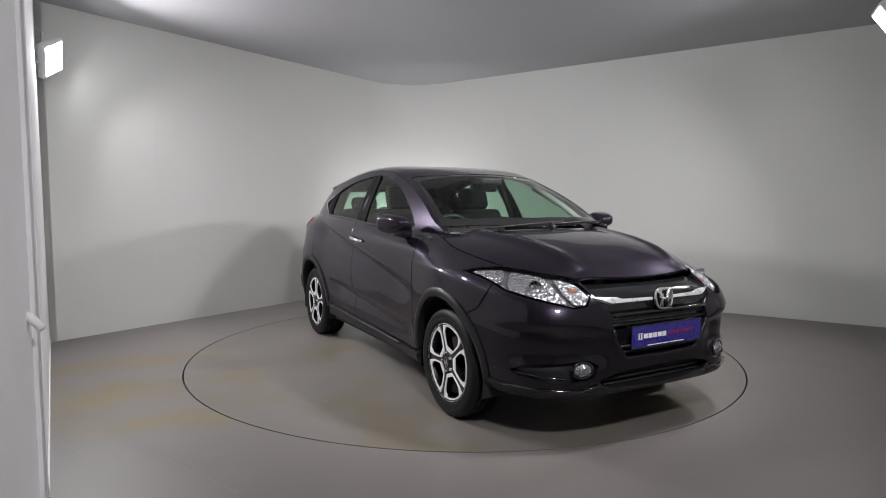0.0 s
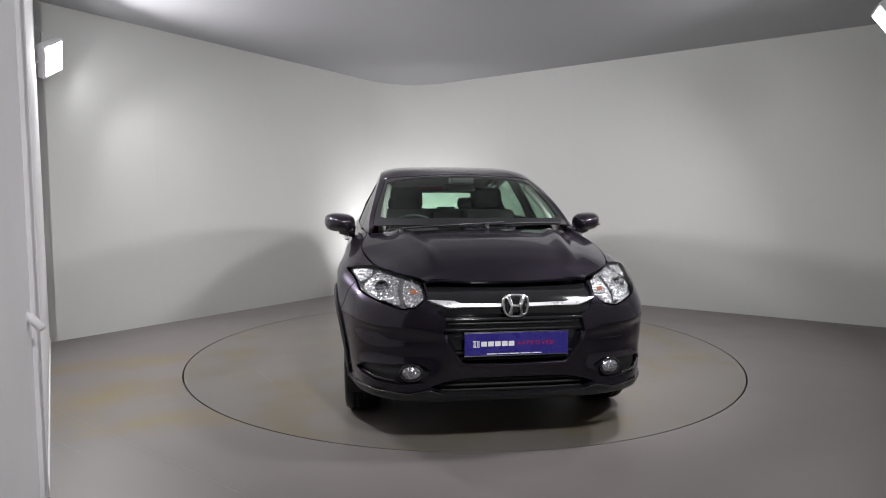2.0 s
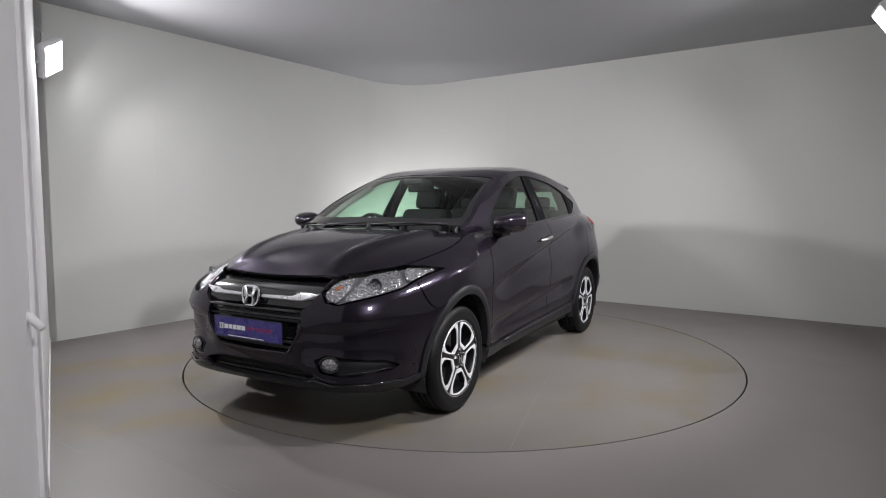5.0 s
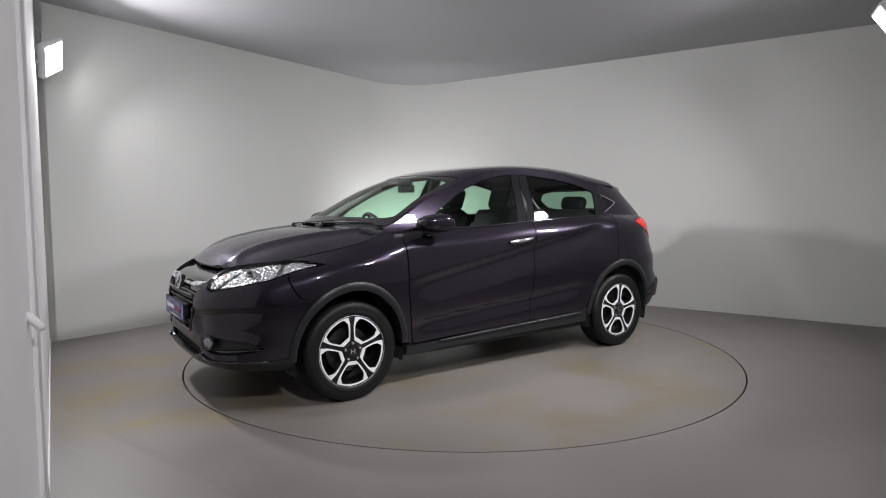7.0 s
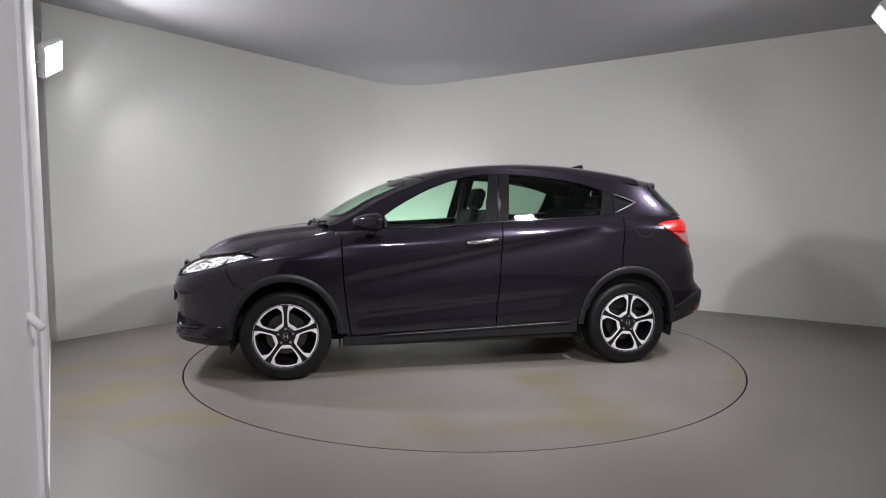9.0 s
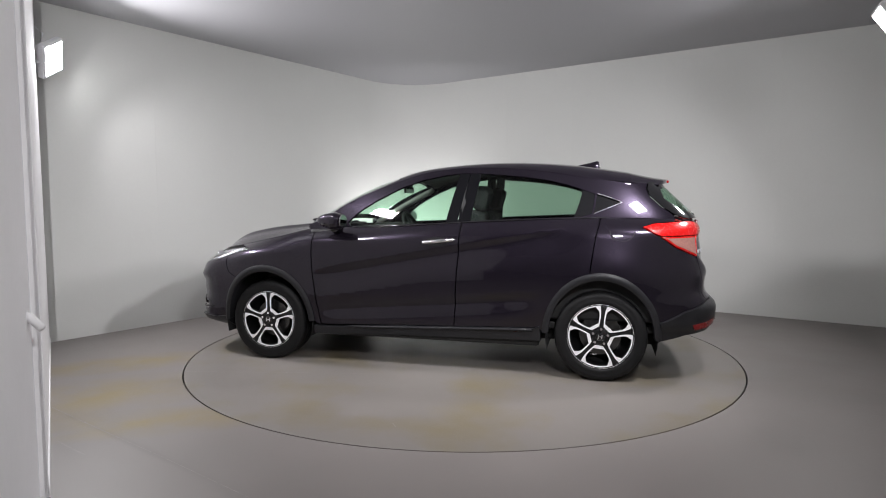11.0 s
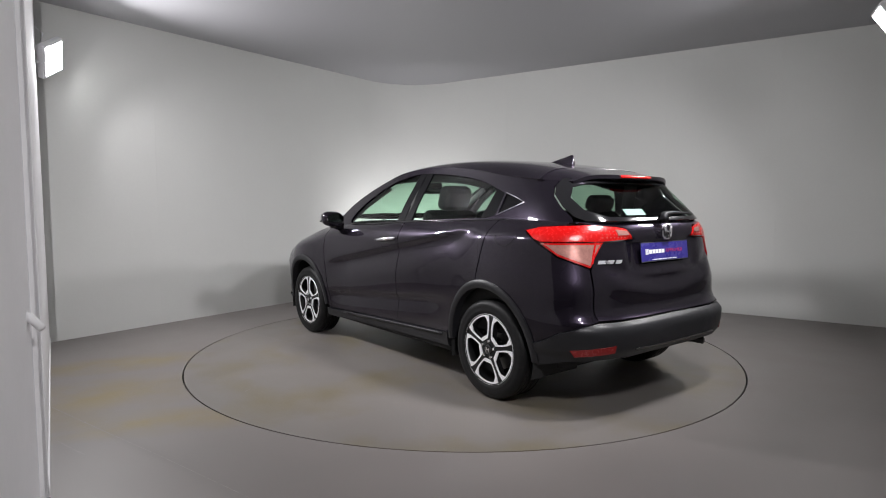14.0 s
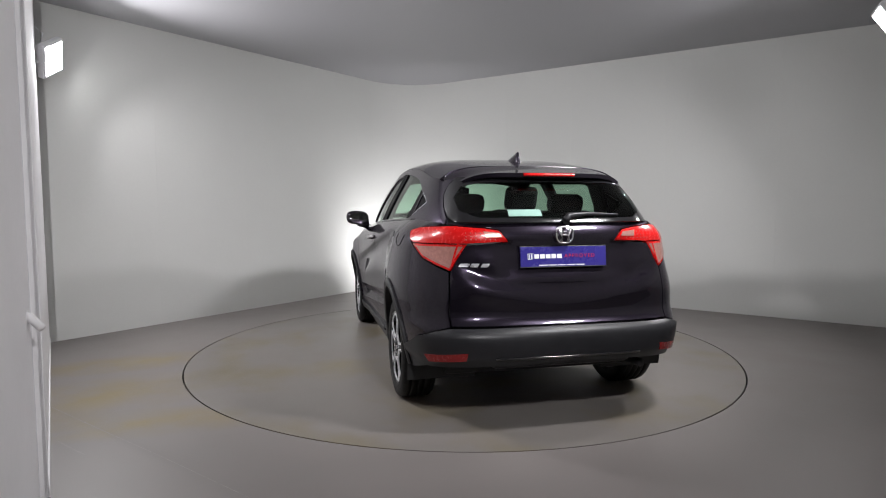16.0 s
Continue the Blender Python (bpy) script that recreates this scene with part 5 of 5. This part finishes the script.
def build_interior(car):
    part("floor_pan", boxed((-1.85, -.72, .33), (1.0, .72, .40), .02), M_TRIM, car)
    part("bulkhead", boxed((.98, -.70, .40), (1.06, .70, 1.02), .02), M_TRIM, car)
    bm = boxed((.52, -.70, .70), (.98, .70, 1.0), .07)
    box(bm, (.62, -.60, .97), (.95, .60, 1.045), .03)
    box(bm, (.50, -.58, .98), (.80, -.18, 1.075), .04)
    dash = part("dashboard", bm, M_TRIM, car, "black dashboard", smooth=False)
    part("display", boxed((.535, -.12, .94), (.56, .12, 1.04), .008), M_GLOSSB, dash)
    bm = bmesh.new()
    m = pose(.45, -.37, 1.0, 0, -65, 0)
    tube(bm, [m @ Vector((.185 * math.cos(a), .185 * math.sin(a), 0)) for a in np.linspace(0, 2 * math.pi, 36, endpoint=False)], .015, 8, closed=True)
    sw = part("steering_wheel", bm, M_TRIM, car, "black steering wheel", smooth=True)
    bm = boxed((-.07, -.06, -.02), (.07, .06, .03), .02, m)
    for a in (0, 180, 270):
        box(bm, (.05, -.015, -.008), (.18, .015, .008), .004, m @ pose(0, 0, 0, 0, 0, a))
    part("wheel_hub", bm, M_TRIM, sw)

    def seat(x, y, w, name):
        bm = boxed((x - .05, y - w, .42), (x + .48, y + w, .66), .06)
        base = part(name, bm, M_CLOTH, car, "black cloth seat")
        m = pose(x, y, .60, 0, -18, 0)
        bm = boxed((-.09, -w, 0), (.06, w, .635), .055, m)
        box(bm, (-.02, -w * .95, .10), (.085, -w * .65, .50), .03, m)
        box(bm, (-.02, w * .65, .10), (.085, w * .95, .50), .03, m)
        part("backrest", bm, M_CLOTH, base)
        return base, m

    def headrest(base, m, y, w, z0, h):
        bm = boxed((-.075, y - w, z0), (.035, y + w, z0 + h), .045, m)
        for s in (-.06, .06):
            tube(bm, [m @ Vector((-.02, y + s, z0 - .08)), m @ Vector((-.02, y + s, z0 + .04))], .007, 6)
        part("headrest", bm, M_CLOTH, base, "black cloth headrest")
    for y in (.36, -.36):
        b, m = seat(-.12, y, .245, "front_seat")
        headrest(b, m, 0, .140, .640, .20)
    b, m = seat(-1.0, 0, .60, "rear_bench")
    for y in (.36, -.36):
        headrest(b, m, y, .13, .63, .13)
    part("parcel_shelf", boxed((-1.80, -.58, 1.05), (-1.25, .58, 1.075), .01), M_TRIM, car)
    part("boot_trim", boxed((-1.88, -.60, .40), (-1.80, .60, 1.04), .02), M_TRIM, car)
    for g in (1, -1):
        part("door_card", boxed((-1.75, g * .765 - .02, .42), (.95, g * .765 + .02, 1.055), .02), M_TRIM, car)
        bm = bmesh.new()
        tube(bm, [(-.28, g * .77, 1.05), (-.29, g * .695, 1.25), (-.29, g * .565, 1.47)], .030, 8)
        part("pillar_trim", bm, M_TRIM, car, smooth=True)
        bm = bmesh.new()
        tube(bm, [(.90, g * .62, 1.07), (.60, g * .595, 1.24), (.30, g * .545, 1.385)], .026, 8)
        part("front_pillar_trim", bm, M_LINER, car, "grey pillar trim", smooth=True)
        bm = bmesh.new()
        tube(bm, [(-1.26, g * .64, 1.06), (-1.34, g * .57, 1.25), (-1.43, g * .47, 1.40)], .045, 8)
        part("rear_pillar_trim", bm, M_TRIM, car, smooth=True)
    hl = [(x, float(rail(x)) - .03) for x in np.linspace(-1.58, .30, 16)]
    sheet("headlining", top, [(-1.60, 0)] + hl + [(.36, 0)] + [(x, -y) for x, y in hl[::-1]], M_TRIM, car, "dark headlining", off=-.035, thick=0, gap=0, step=.08)
    bm = boxed((.36, -.12, 1.345), (.385, .12, 1.405), .012)
    tube(bm, [(.38, 0, 1.40), (.44, 0, 1.435)], .012, 8)
    part("rear_view_mirror", bm, M_GLOSSB, car, "black rear-view mirror")
    part("sensor_box", boxed((.36, -.09, 1.40), (.50, .09, 1.45), .015, pose(0, 0, 0)), M_TRIM, car, "black sensor housing behind the windscreen")


car = build_car()


# ---- motion ----
OFF = (0.127, -0.093)                      # the car's place on the turntable
RATE = 12.437                              # degrees a second, once the table has run up
TURN = [(0.0, -59.41), (0.5, -62.94), (1.0, -68.42), (1.5, -74.63)] + [(0.5 * k, -155.476 - RATE * (0.5 * k - 8.0)) for k in range(4, 33)]


def motions():
    """Turntable and car turn together about the turntable's axis."""
    walk(turntable, [(t, pose(0, 0, 0, 0, 0, a)) for t, a in TURN])
    walk(car, [(t, pose(0, 0, 0, 0, 0, a) @ pose(OFF[0], OFF[1], 0)) for t, a in TURN])


motions()
